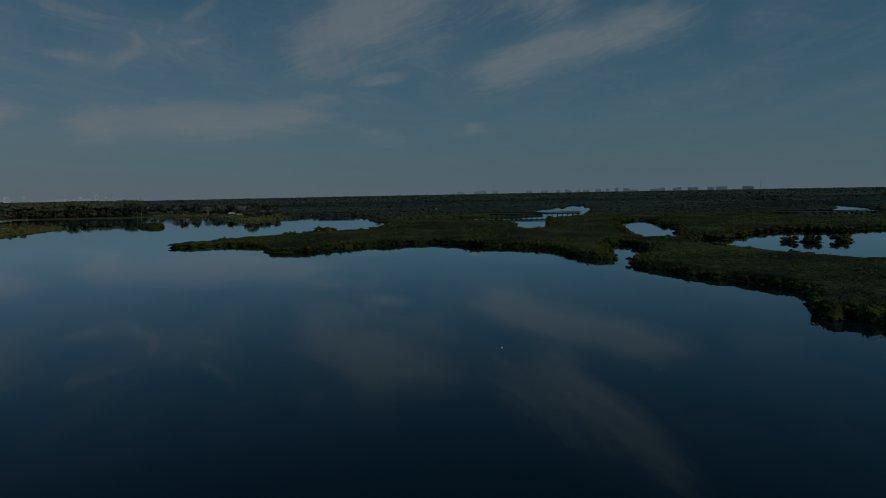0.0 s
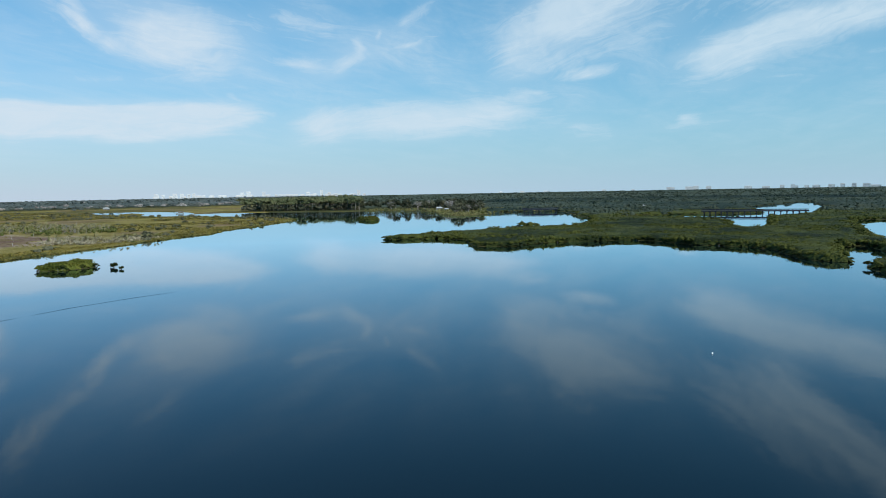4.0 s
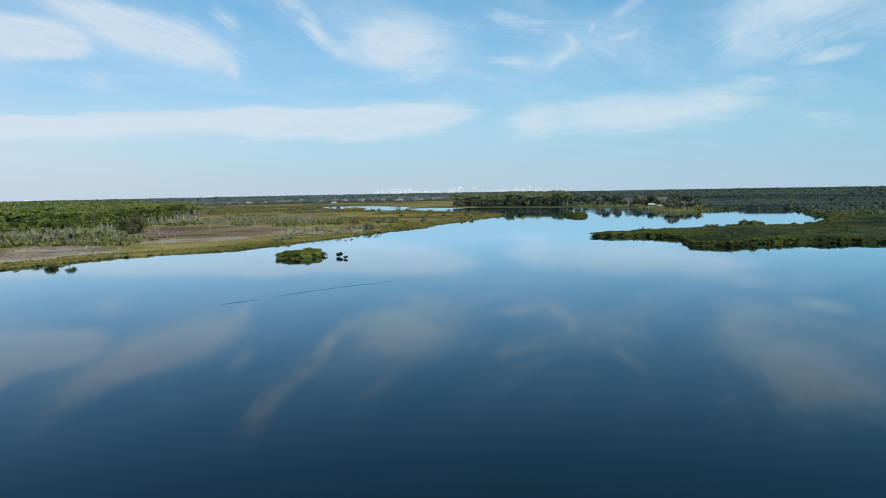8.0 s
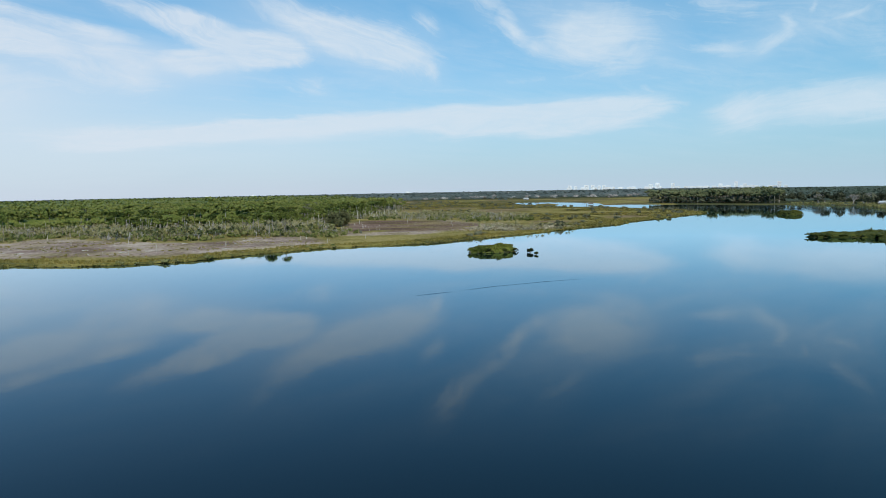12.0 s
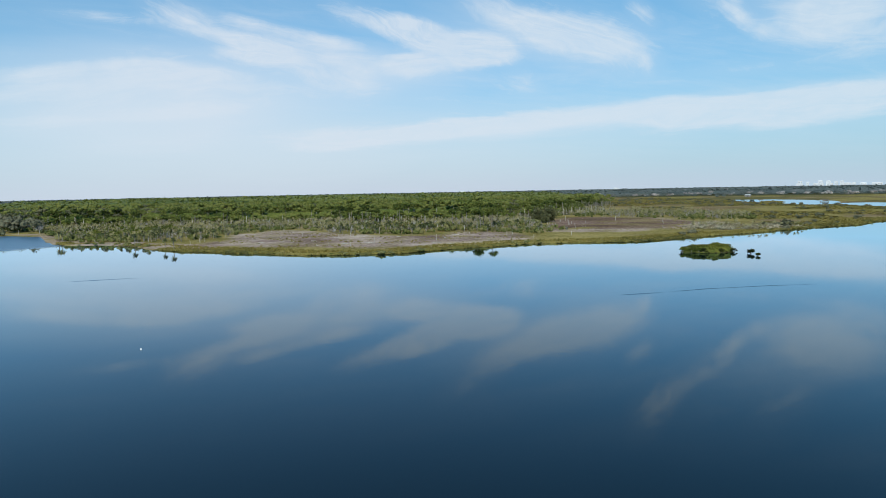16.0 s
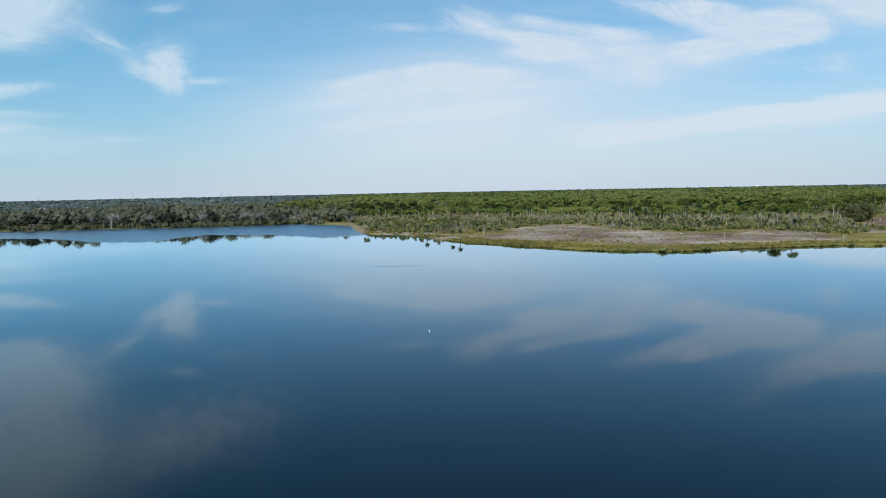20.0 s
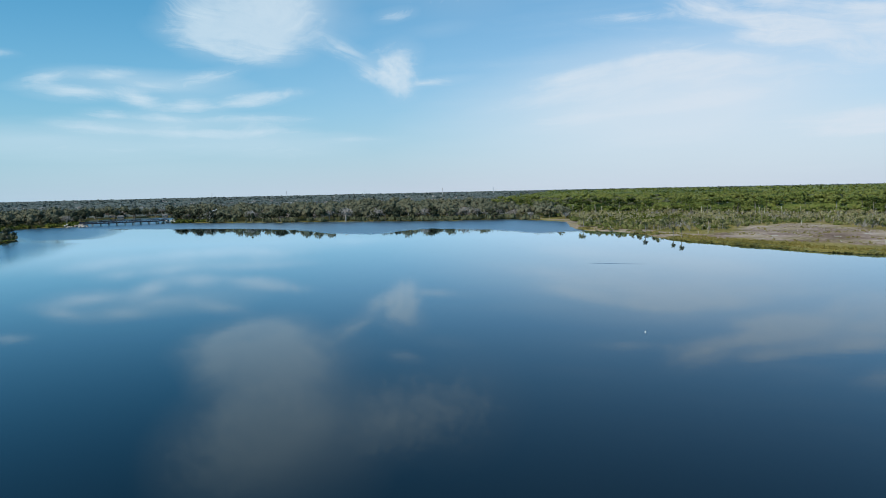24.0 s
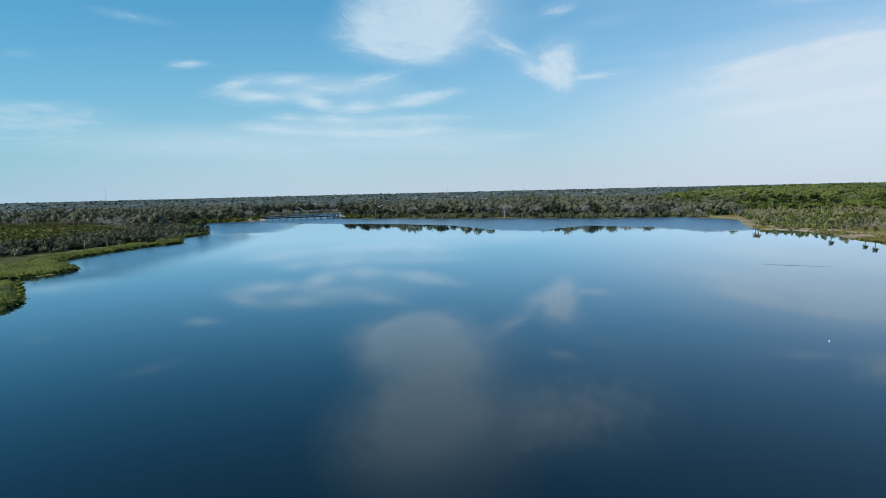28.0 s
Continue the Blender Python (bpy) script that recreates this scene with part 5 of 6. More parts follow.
for i, xy in enumerate(p):
    place_tree(tall_kinds, i, xy, 0.4, rng.uniform(0.65, 1.1))
log_kinds = []
for k in range(2):
    log = tagged(new("fallen_log"), "bleached fallen palm log lying on the dry flat", "log", "logs on the flats")
    v, f = stem([(0, 0, -1.9 - 0.5 * k), (0.12, 0, 0), (0, 0.05, 1.8 + 0.6 * k)], (0.17, 0.16, 0.13), 7)
    part("trunk", (np.stack([v[:, 2], v[:, 1], v[:, 0]], 1), f[:, ::-1]), SNAG, log)
    part("root_stub", stem([(-1.9 - 0.5 * k, 0, -0.1), (-2.0 - 0.5 * k, 0.15, 0.42)], (0.12, 0.05), 5), SNAG, log)
    log_kinds.append(log)
p = scatter(rng, (-450, 10), (-270, 200), 11)
p = p[(signed(SAND, p) > 3)]
p = p[np.argsort(rng.uniform(size=len(p)))][:26]
for i, xy in enumerate(p):
    place_tree(log_kinds, i, xy, 0.62, rng.uniform(0.7, 1.2))

# -- understorey, shore scrub and dead brush --
shrub_t = [crown(160 + k, 3, 1.0, 0.5, 0.6, 0.85, 10, 0.25, low=-0.1, cheap=True) for k in range(5)]
tuft_t = []
for k in range(4):
    r2 = np.random.default_rng(170 + k)
    tuft = []
    for i in range(11):
        x, y, an, h = *r2.uniform(-0.8, 0.8, 2), r2.uniform(0, 6.28), r2.uniform(0.35, 0.95)
        w = 0.28
        tuft.append((np.array([(x - w * math.cos(an), y - w * math.sin(an), 0), (x + w * math.cos(an), y + w * math.sin(an), 0), (x + 0.3 * r2.normal(), y + 0.3 * r2.normal(), h)]), np.array([(0, 1, 2)])))
    tuft_t.append(join(tuft))
twig_t = []
for k in range(4):
    r2 = np.random.default_rng(180 + k)
    tw = []
    for i in range(16):
        an, el, ln = r2.uniform(0, 6.28), r2.uniform(0.5, 1.4), r2.uniform(1.0, 2.4)
        dv = np.array([math.cos(an) * math.cos(el), math.sin(an) * math.cos(el), math.sin(el)]) * ln
        sd = np.array([-math.sin(an), math.cos(an), 0]) * 0.09
        tw.append((np.array([-sd, sd, dv + sd * 0.3, dv - sd * 0.3]) + [0, 0, 0.1], np.array([(0, 1, 2), (0, 2, 3)])))
    twig_t.append(join(tw))
p = scatter(rng, (-560, -110), (-240, 600), 1.9)
s = land(p)
a = azim_of(p)
clumpy = vnoise(p[:, 0], p[:, 1], 26, 33)
strip = (s > 0.2) & (s < 12 + 9 * clumpy) & (p[:, 1] > -28) & ((signed(BANK, p) < 0) | (vnoise(p[:, 0], p[:, 1], 11, 87) > 0.62))
bushy = strip & (rng.uniform(size=len(p)) < np.where(s < 4.0, 0.10 + 0.75 * (clumpy > 0.55), 0.30 * (clumpy > 0.66)))
p1, s1 = p[bushy], s[bushy]
stuff("shore_scrub", shrub_t, with_z(p1, s1), rng, SCRUB, "low yellow-green scrub fringing the shore", "shrubs", (0.2, 0.5))
p1 = scatter(rng, (-450, 10), (-265, 370), 2.7)
p1 = p1[(np.maximum(signed(SAND, p1), signed(SAND_2, p1)) > -2) & (rng.uniform(size=len(p1)) < 0.05 + 0.5 * (vnoise(p1[:, 0], p1[:, 1], 12, 86) > 0.6))]
stuff("flat_tufts", tuft_t, with_z(p1, land(p1)), rng, SCRUB, "sparse dry tufts scattered over the bare flats", "grass", (0.3, 0.75))
canopy("shore_fringe", np.arange(24, 96, 0.2), np.geomspace(236, 800, 420), lambda q, s_: (s_ > -0.2) & (s_ < 3.0 + 6.0 * vnoise(q[:, 0], q[:, 1], 26, 33)) & (q[:, 1] > -28) & ((signed(BANK, q) < 0) | (vnoise(q[:, 0], q[:, 1], 11, 87) > 0.66)) & (np.hypot(q[:, 0] + 194, q[:, 1] - 201) > 30),
                0.8, SCRUB, "continuous fringe of low yellow-green scrub at the waterline", "shrubs", 9000, 0.22, 1.4, 0.35)
# added row of low bushes that gives the waterline its dark edge
foot = (s > -0.1) & (s < 1.6) & (p[:, 1] > -28) & (signed(BANK, p) < 0) & (rng.uniform(size=len(p)) < 0.75)
stuff("shore_foot", [(v * [1.6, 1.6, 0.7], f) for v, f in shrub_t], with_z(p[foot], s[foot]), rng, MANGROVE, "row of low dark bushes added along the waterline", "shrubs", (0.12, 0.42))
p1 = p[strip & (rng.uniform(size=len(p)) < 0.85)]
stuff("shore_grass", tuft_t, with_z(p1, land(p1)), rng, SCRUB, "rough yellow-green cordgrass along the shore", "grass", (0.6, 1.0))
big = (s > 0.6) & (s < 5.5) & (p[:, 1] > -28) & (vnoise(p[:, 0], p[:, 1], 21, 79) > 0.56) & (rng.uniform(size=len(p)) < 0.2)
stuff("shore_bushes", [(v * [1.5, 1.5, 0.8], f) for v, f in bush_t], with_z(p[big], s[big]), rng, UNDERGROWTH, "dark olive bushes leaning over the waterline", "shrubs", (0.2, 0.48))
p = scatter(rng, (-680, -110), (-310, 500), 4.3)
under = ((np.maximum(signed(PALMS, p), signed(PALMS_2, p)) > -3) | ((signed(PINES, p) > -5) & (signed(PINES, p) < 42))) & (vnoise(p[:, 0], p[:, 1], 18, 35) > 0.40)
stuff("palmetto_understorey", [crown(165 + k, 3, 1.5, 0.9, 1.1, 1.35, 4, 0.55, low=-0.1, cheap=True) for k in range(5)], with_z(p[under], np.full(under.sum(), 50.0)), rng, UNDERGROWTH, "green palmetto and shrubs under the palms", "shrubs", (0.4, 1.2))
q = scatter(rng, (-560, -70), (-380, 60), 3.6)
q = q[(signed(GREEN_THICKET, q) > -3) & (rng.uniform(size=len(q)) < 0.35 + 0.5 * (vnoise(q[:, 0], q[:, 1], 13, 93) > 0.45))]
stuff("green_thicket", bush_t, with_z(q, np.full(len(q), 50.0)), rng, BRIGHT_MANGROVE, "bright green bushes between the palms", "shrubs", (0.6, 1.15))
p = p[(np.maximum(signed(PALMS, p), signed(PALMS_2, p)) > 0) & (rng.uniform(size=len(p)) < 0.16)]
stuff("bare_brush", [(v * 1.5, f) for v, f in twig_t], with_z(p, np.full(len(p), 50.0)), rng, GREYWOOD, "leafless grey brush among the palms", "dead brush", (0.7, 1.4))
p = scatter(rng, (-330, 285), (-258, 356), 2.6)
p = p[(signed(DEAD_BRUSH, p) > 0) & (rng.uniform(size=len(p)) < 0.25 + 0.5 * vnoise(p[:, 0], p[:, 1], 9, 71))]
s = land(p)
stuff("dead_brush", [(v * [2.1, 2.1, 0.75], f) for v, f in twig_t] + [(v * [2.2, 2.2, 1.5], f) for v, f in tuft_t], with_z(p[s > 1], s[s > 1]), rng, STRAW, "pale straw-coloured brush on the marsh shore", "dead brush", (0.7, 1.35))
half = p[(s > 3) & (rng.uniform(size=len(p)) < 0.2)]
stuff("brush_palms", [(v * [0.8, 0.8, 0.7], f) for v, f in palm_t], with_z(half, np.full(len(half), 20.0)), rng, PALM, "small palms standing among the dead brush", "palm", (0.7, 1.2))
p = scatter(rng, (-1000, 205), (-255, 900), 5)
keep = (signed(MARSH, p) > 2) & (vnoise(p[:, 0], p[:, 1], 45, 37) > 0.30)
p = p[keep]
s = land(p)
stuff("marsh_grass", [(v * [3.0, 3.0, 0.8], f) for v, f in tuft_t], with_z(p[s > 1], s[s > 1]), rng, SCRUB, "hummocks of yellow-green marsh grass", "grass", (0.7, 1.4))
dots = p[(rng.uniform(size=len(p)) < 0.07)]
s = land(dots)
stuff("marsh_bushes", [(v * [1.8, 1.8, 1.3], f) for v, f in shrub_t], with_z(dots[s > 2], s[s > 2]), rng, OAK, "scattered dark bushes on the marsh", "shrubs", (0.6, 1.3))

# -- hardwoods of the west shore, the head of the lagoon and the far country --
oak_kinds = []
for k in range(5):
    r2 = np.random.default_rng(190 + k)
    grey = k == 4
    tree = tagged(new("live_oak"), "broad grey-green live oak at the water's edge" if not grey else "leafless grey tree at the water's edge", "tree", "trees on the west shore")
    trunk = part("trunk", stem([(0, 0, -0.3), (0.1, 0.1, 2.2), (0.2, 0, 4.0), (0.1, 0.1, 6.5)], (0.4, 0.32, 0.2, 0.06), 6), BARK if not grey else GREYWOOD, tree)
    for i in range(2 if not grey else 5):
        an, up = r2.uniform(0, 6.28), r2.uniform(2.0, 4.5)
        part("limb", stem([(0.1, 0.1, 2.2), (1.2 * math.cos(an), 1.2 * math.sin(an), 2.4 + up * 0.5), (2.6 * math.cos(an), 2.6 * math.sin(an), 2.6 + up)], (0.18, 0.12, 0.05), 4), BARK if not grey else GREYWOOD, trunk)
    part("crown", crown(200 + k, 11, 3.8, 2.6, 4.8, 1.8, 28, 0.44 if not grey else 0.3, low=-0.6, core=0.68 if not grey else 0.2), OAK if not grey else GREYWOOD, tree)
    oak_kinds.append(tree)
oak_t = [crown(210 + k, 8, 3.9, 2.5, 4.3, 1.85, 9, 0.55, low=-0.3, cheap=True) for k in range(6)]
bare_t = [bare_crown(230 + k, 165, 3.6, 5.0) for k in range(5)]
oak_far_t = [crown(220 + k, 4, 4.6, 1.5, 4.6, 2.9, 3, 1.0, low=0.0, cheap=True, flat=0.7) for k in range(5)]
p = scatter(rng, (-1050, -760), (-140, 60), 9.0)
p = np.concatenate([p, scatter(rng, (-620, 630), (-130, 1080), 7.5)])
a, d = azim_of(p), np.hypot(*p.T)
s = land(p)
west = (a > 94) & (a < 152) & (d < 900) & (signed(PINES, p) < -4) & (signed(PALMS, p) < -2) & (signed(FIELD, p) < 0) & (signed(BEACH, p) < -2)
west &= (d > 440) | (signed(POINT_TREES, p) > 0)
west &= ~((p[:, 0] > -360) & (signed(POINT_TREES, p) < 0) & (signed(FIELD, p) > -60))
head = (signed(HEAD_WOOD, p) > 0) | (signed(HOUSE_WOOD, p) > 0)
keep = (west | head) & (s > 3) & clear_of_roads(p)
p, s, d, a = p[keep], s[keep], d[keep], a[keep]
on_point = signed(POINT_TREES, p) > 0
edge = np.where((s < 16) & (a > 90) & ~on_point)[0]
edge = edge[np.argsort(s[edge])][:200]
for i, j in enumerate(edge):
    place_tree(oak_kinds, i, p[j], 0.2, rng.uniform(0.75, 1.5))
point_kinds = []
for k in range(3):
    tree = tagged(new("shore_tree"), "dark green rounded tree standing on the west point", "tree", "trees on the west point")
    trunk = part("trunk", stem([(0, 0, -0.3), (0.1, 0.1, 1.6), (0.2, 0, 3.2)], (0.3, 0.24, 0.08), 6), BARK, tree)
    for i in range(2):
        an = 2.4 * i + k
        part("limb", stem([(0.1, 0.1, 1.4), (1.0 * math.cos(an), 1.0 * math.sin(an), 2.4), (2.0 * math.cos(an), 2.0 * math.sin(an), 3.6)], (0.14, 0.1, 0.04), 4), BARK, trunk)
    part("crown", crown(330 + k, 14, 2.9, 2.4, 2.3, 1.2, 26, 0.3, low=-0.9, core=0.7), OAK, tree)
    point_kinds.append(tree)
q = scatter(rng, (-380, -440), (-140, -290), 6.0)
sq = land(q)
q = q[(signed(POINT_TREES, q) > 0) & (sq > 6) & (np.hypot(q[:, 0] + 362, q[:, 1] + 375) > 22) & (azim_of(q) < 154) & (rng.uniform(size=len(q)) < 0.85)]
q = q[np.argsort(np.hypot(*q.T))][:130]
for i, xy in enumerate(q):
    place_tree(point_kinds, i, xy, 0.3, rng.uniform(0.6, 1.25))
q2 = scatter(rng, (-385, -445), (-140, -285), 3.4)
s2 = land(q2)
ok = (signed(POINT_TREES, q2) > -7) & (s2 > 3) & (signed(PATH, q2) < -1) & (azim_of(q2) < 156) & (rng.uniform(size=len(q2)) < 0.3 + 0.6 * (vnoise(q2[:, 0], q2[:, 1], 15, 88) > 0.45))
stuff("point_understorey", [crown(340 + k, 4, 1.5, 0.8, 1.0, 1.0, 12, 0.3, low=-0.3, cheap=True) for k in range(5)], with_z(q2[ok], s2[ok]), rng, OAK, "olive-grey bushes under the trees of the west point", "shrubs", (0.5, 1.5))
for i, xy in enumerate(q[2::5] + [3.0, 2.0]):
    copy_thing(palm_kinds[i % 5], Matrix.Translation((*xy, 0.4)) @ Matrix.Scale(rng.uniform(0.9, 1.3), 4))
for xy, size in (((-432, -27), 1.25), ((-424, -25), 1.15), ((-376, 9), 1.1), ((-347, 21), 0.9), ((-338, 24), 1.0)):
    copy_thing(palm_kinds[1], Matrix.Translation((*xy, 0.3)) @ Matrix.Scale(size, 4))
rest = ~on_point
rest[edge] = False
ashen = rest & (rng.uniform(size=len(p)) < 0.62 * (vnoise(p[:, 0], p[:, 1], 34, 41) > 0.38)) & (a > 90)
head = rest & (a < 90)
west = rest & ~ashen & ~head
stuff("hardwood_forest", oak_t, with_z(p[west], s[west]), rng, OAK, "mixed grey-green hardwood forest", "forest", (0.6, 1.8))
stuff("leafless_trees", bare_t, with_z(p[ashen], s[ashen]), rng, GREYWOOD, "leafless grey-brown crowns among the green", "forest", (0.65, 1.15))
stuff("headland_wood", [(v * [1.35, 1.35, 1.2], f) for v, f in pine_t], with_z(p[head & (a > 23)], s[head & (a > 23)]), rng, PINE_DULL, "green wood at the head of the lagoon", "forest", (0.75, 1.25))
stuff("headland_trunks", [(v * [1.2, 1.2, 1.15], f) for v, f in pine_stem_t], with_z(p[head & (a > 23)], s[head & (a > 23)]), rng, BARK, "pale trunks of the wood at the head of the lagoon", "forest", (0.8, 1.1))
fill = head & (a > 23) & (rng.uniform(size=len(p)) < 0.6)
stuff("headland_understorey", oak_t, with_z(p[fill] + [2.5, -3.0], s[fill]), rng, OAK, "grey-green lower trees of the wood at the head of the lagoon", "forest", (0.6, 1.2))
low = head & (a <= 23) & (rng.uniform(size=len(p)) < 0.5)
for hx, hy in ((-238, 800), (-222, 775)):
    along = np.clip((p @ [hx, hy]) / (hx * hx + hy * hy), 0.90, 1.0)[:, None] * [hx, hy]
    low &= np.hypot(*(p - along).T) > 9
low &= ~((a > 17.8) & (a < 23.3) & ((d < 900) | (rng.uniform(size=len(p)) < 0.78)))
grey_low = low & (rng.uniform(size=len(p)) < 0.3)
low &= ~grey_low
stuff("leafless_house_trees", bare_t, with_z(p[grey_low], s[grey_low]), rng, GREYWOOD, "leafless grey trees round the lakeside house", "forest", (0.6, 1.1))
stuff("house_wood", [(v * [1.35, 1.35, 1.25], f) for v, f in oak_t], with_z(p[low], s[low]), rng, OAK, "rounded grey-green trees round the lakeside house", "forest", (0.45, 1.25))
r2 = np.random.default_rng(62)
q = scatter(r2, (-330, 660), (-170, 900), 11.0)
sq, aq = land(q), azim_of(q)
ok = (signed(HOUSE_WOOD, q) > -14) & (sq > 5) & (aq > 13.2) & (aq < 22.5) & (r2.uniform(size=len(q)) < 0.7)
for hx, hy in ((-238, 800), (-222, 775)):
    along = np.clip((q @ [hx, hy]) / (hx * hx + hy * hy), 0.85, 1.0)[:, None] * [hx, hy]
    ok &= np.hypot(*(q - along).T) > 10
q = q[ok]
q = q[np.argsort(np.hypot(*q.T))][:60]
for i, xy in enumerate(q):
    copy_thing(oak_kinds[(0, 1, 4, 2, 3)[i % 5]], Matrix.Translation((*xy, 0.3)) @ pose(0, 0, 0, 0, 0, r2.uniform(0, 360)) @ Matrix.Scale(r2.uniform(0.8, 1.7), 4))
q = ring_scatter(r2, 1000, 3100, -42, 25, 74)
aq, dq, sq = azim_of(q), np.hypot(*q.T), land(q)
ok = (sq > 6) & clear_of_roads(q) & (vnoise(aq, np.log(dq) * 40, 2.6, 48) > 0.64) & (r2.uniform(size=len(q)) < 0.5) & (signed(HOUSE_WOOD, q) < -10)
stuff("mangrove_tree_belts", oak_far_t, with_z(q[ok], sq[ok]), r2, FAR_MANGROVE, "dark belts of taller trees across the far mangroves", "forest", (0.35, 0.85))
p = np.concatenate([ring_scatter(rng, 900, 1500, 25, 165, 88), ring_scatter(rng, 1500, 3660, 25, 165, 62)])
a, d = azim_of(p), np.hypot(*p.T)
s = land(p)
belts = vnoise(a, np.log(d) * 34, 2.2, 47) > 0.66
openland = (a < 57) & (a > 31) & (d < 1430 + 150 * vnoise(p[:, 0], p[:, 1], 200, 44)) & ~(belts & (d > 1270) & (s > 14))
keep = (s > 3) & ((a > 60) | (d > 1150)) & (signed(PINES, p) < 0) & ~openland & (signed(MARSH, p) < 0) & (signed(BURNT_2, p) < 0)
p, s, d, a = p[keep], s[keep], d[keep], a[keep]
few = rng.uniform(size=len(p)) < np.where(d < 1700, 0.62, 0.22)
p, s, d, a = p[few], s[few], d[few], a[few]
ashen = (rng.uniform(size=len(p)) < 0.35 * (vnoise(p[:, 0], p[:, 1], 120, 43) > 0.5)) & (d < 2500)
near = d < 1450
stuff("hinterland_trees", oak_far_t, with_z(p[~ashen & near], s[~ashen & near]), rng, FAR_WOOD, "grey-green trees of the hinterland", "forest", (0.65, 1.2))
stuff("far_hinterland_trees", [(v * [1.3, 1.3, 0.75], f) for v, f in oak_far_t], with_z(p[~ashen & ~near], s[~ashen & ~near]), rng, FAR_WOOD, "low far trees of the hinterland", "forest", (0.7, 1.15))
stuff("hinterland_leafless_trees", oak_far_t, with_z(p[ashen], s[ashen]), rng, GREYWOOD, "leafless grey trees of the hinterland", "forest", (0.7, 1.2))
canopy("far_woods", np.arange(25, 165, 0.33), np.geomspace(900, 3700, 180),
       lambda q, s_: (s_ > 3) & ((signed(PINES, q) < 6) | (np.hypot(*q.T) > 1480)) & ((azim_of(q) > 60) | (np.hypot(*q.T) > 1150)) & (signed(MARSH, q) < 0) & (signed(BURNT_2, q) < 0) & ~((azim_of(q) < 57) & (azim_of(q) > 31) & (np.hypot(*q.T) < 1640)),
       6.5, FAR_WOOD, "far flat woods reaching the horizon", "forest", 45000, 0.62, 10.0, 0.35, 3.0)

q = scatter(rng, (-570, -480), (-480, -60), 2.4)
q = np.concatenate([q, scatter(rng, (-480, -480), (-340, -350), 2.6)])
sq = land(q)
ok = (sq > 0.3) & (sq < 11) & (signed(BEACH, q) < -3) & clear_of_roads(q) & (signed(FIELD, q) < 0) & (np.hypot(q[:, 0] + 479, q[:, 1] + 431) > 13)
ok &= rng.uniform(size=len(q)) < 0.25 + 0.6 * (vnoise(q[:, 0], q[:, 1], 9, 89) > 0.45)
q, sq = q[ok], sq[ok]
green = (q[:, 1] < -355) & (q[:, 0] < -400)
stuff("bank_undergrowth", [(v * [1.3, 1.3, 1.7], f) for v, f in shrub_t], with_z(q[~green], sq[~green]), rng, WOOD, "dark undergrowth hanging over the west bank", "shrubs", (0.35, 1.6))
stuff("bank_mangroves", [(v * [1.7, 1.7, 1.5], f) for v, f in shrub_t], with_z(q[green], sq[green]), rng, BRIGHT_MANGROVE, "bright green bushes beside the low bridge", "shrubs", (0.7, 1.4))

q = scatter(rng, (-340, 620), (-90, 860), 4.2)
sq = land(q)
ok = (sq > 0.5) & (azim_of(q) > 7) & (azim_of(q) < 25) & clear_of_roads(q) & (rng.uniform(size=len(q)) < np.where(sq < 6, 0.7, 0.25 + 0.5 * (vnoise(q[:, 0], q[:, 1], 17, 90) > 0.5)))
stuff("headland_scrub", [crown(350 + k, 3, 1.3, 0.5, 0.7, 0.95, 10, 0.3, low=-0.2, cheap=True) for k in range(5)], with_z(q[ok], sq[ok]), rng, UNDERGROWTH, "yellow-green scrub along the head of the lagoon", "shrubs", (0.4, 1.5))

# bright mangroves and the marsh field of the west point
canopy("west_point_mangroves", np.arange(126, 160, 0.3), np.geomspace(150, 470, 230),
       lambda q, s_: (s_ > -0.2) & ((s_ < 15) | (q[:, 1] > -262)) & (signed(POINT_TREES, q) < 0) & (signed(PATH, q) < 0) & (q[:, 0] > -345) & (q[:, 1] > -352),
       2.0, BRIGHT_MANGROVE, "low bright green mangroves edging the west point", "thicket", 24000, 0.2, low=0.30)
q = scatter(rng, (-345, -345), (-70, -140), 2.1)
sq = land(q)
ok = (sq > 0.8) & (azim_of(q) > 126) & (azim_of(q) < 158) & ((sq < 15) | (q[:, 1] > -262)) & (signed(POINT_TREES, q) < 0) & (signed(PATH, q) < 0)
q, k = q[ok], ok.sum()
size = rng.uniform(0.6, 1.2, k)
v, f, t_ = spread(bump_t, np.column_stack([q, np.full(k, 0.45)]), rng.uniform(0, 6.28, k), np.stack([size * 1.1, size * 0.6], 1), np.clip(0.3 * rng.uniform(0, 1, k) + 0.8 * vnoise(q[:, 0], q[:, 1], 12, 81) - 0.05, 0, 1))
tagged(new("west_point_crowns", mesh_np("west_point_crowns", v, f, BRIGHT_MANGROVE, False, [("tone", t_)])), "small bright mangrove crowns on the west point", "thicket", kind="stuff")
p = scatter(rng, (-410, -680), (-140, -310), 5)
p = p[signed(FIELD, p) > 0]
stuff("field_grass", [(v * [2.6, 2.6, 0.9], f) for v, f in tuft_t], with_z(p, np.full(len(p), 40.0)), rng, MANGROVE, "dark green rush field behind the west point", "grass", (0.7, 1.3))
p = ring_scatter(rng, 150, 700, 160, 300, 16)
s = land(p)
stuff("south_bank_mangroves", bush_far_t, with_z(p[s > 2], s[s > 2]), rng, MANGROVE, "mangroves closing the lagoon behind", "thicket")

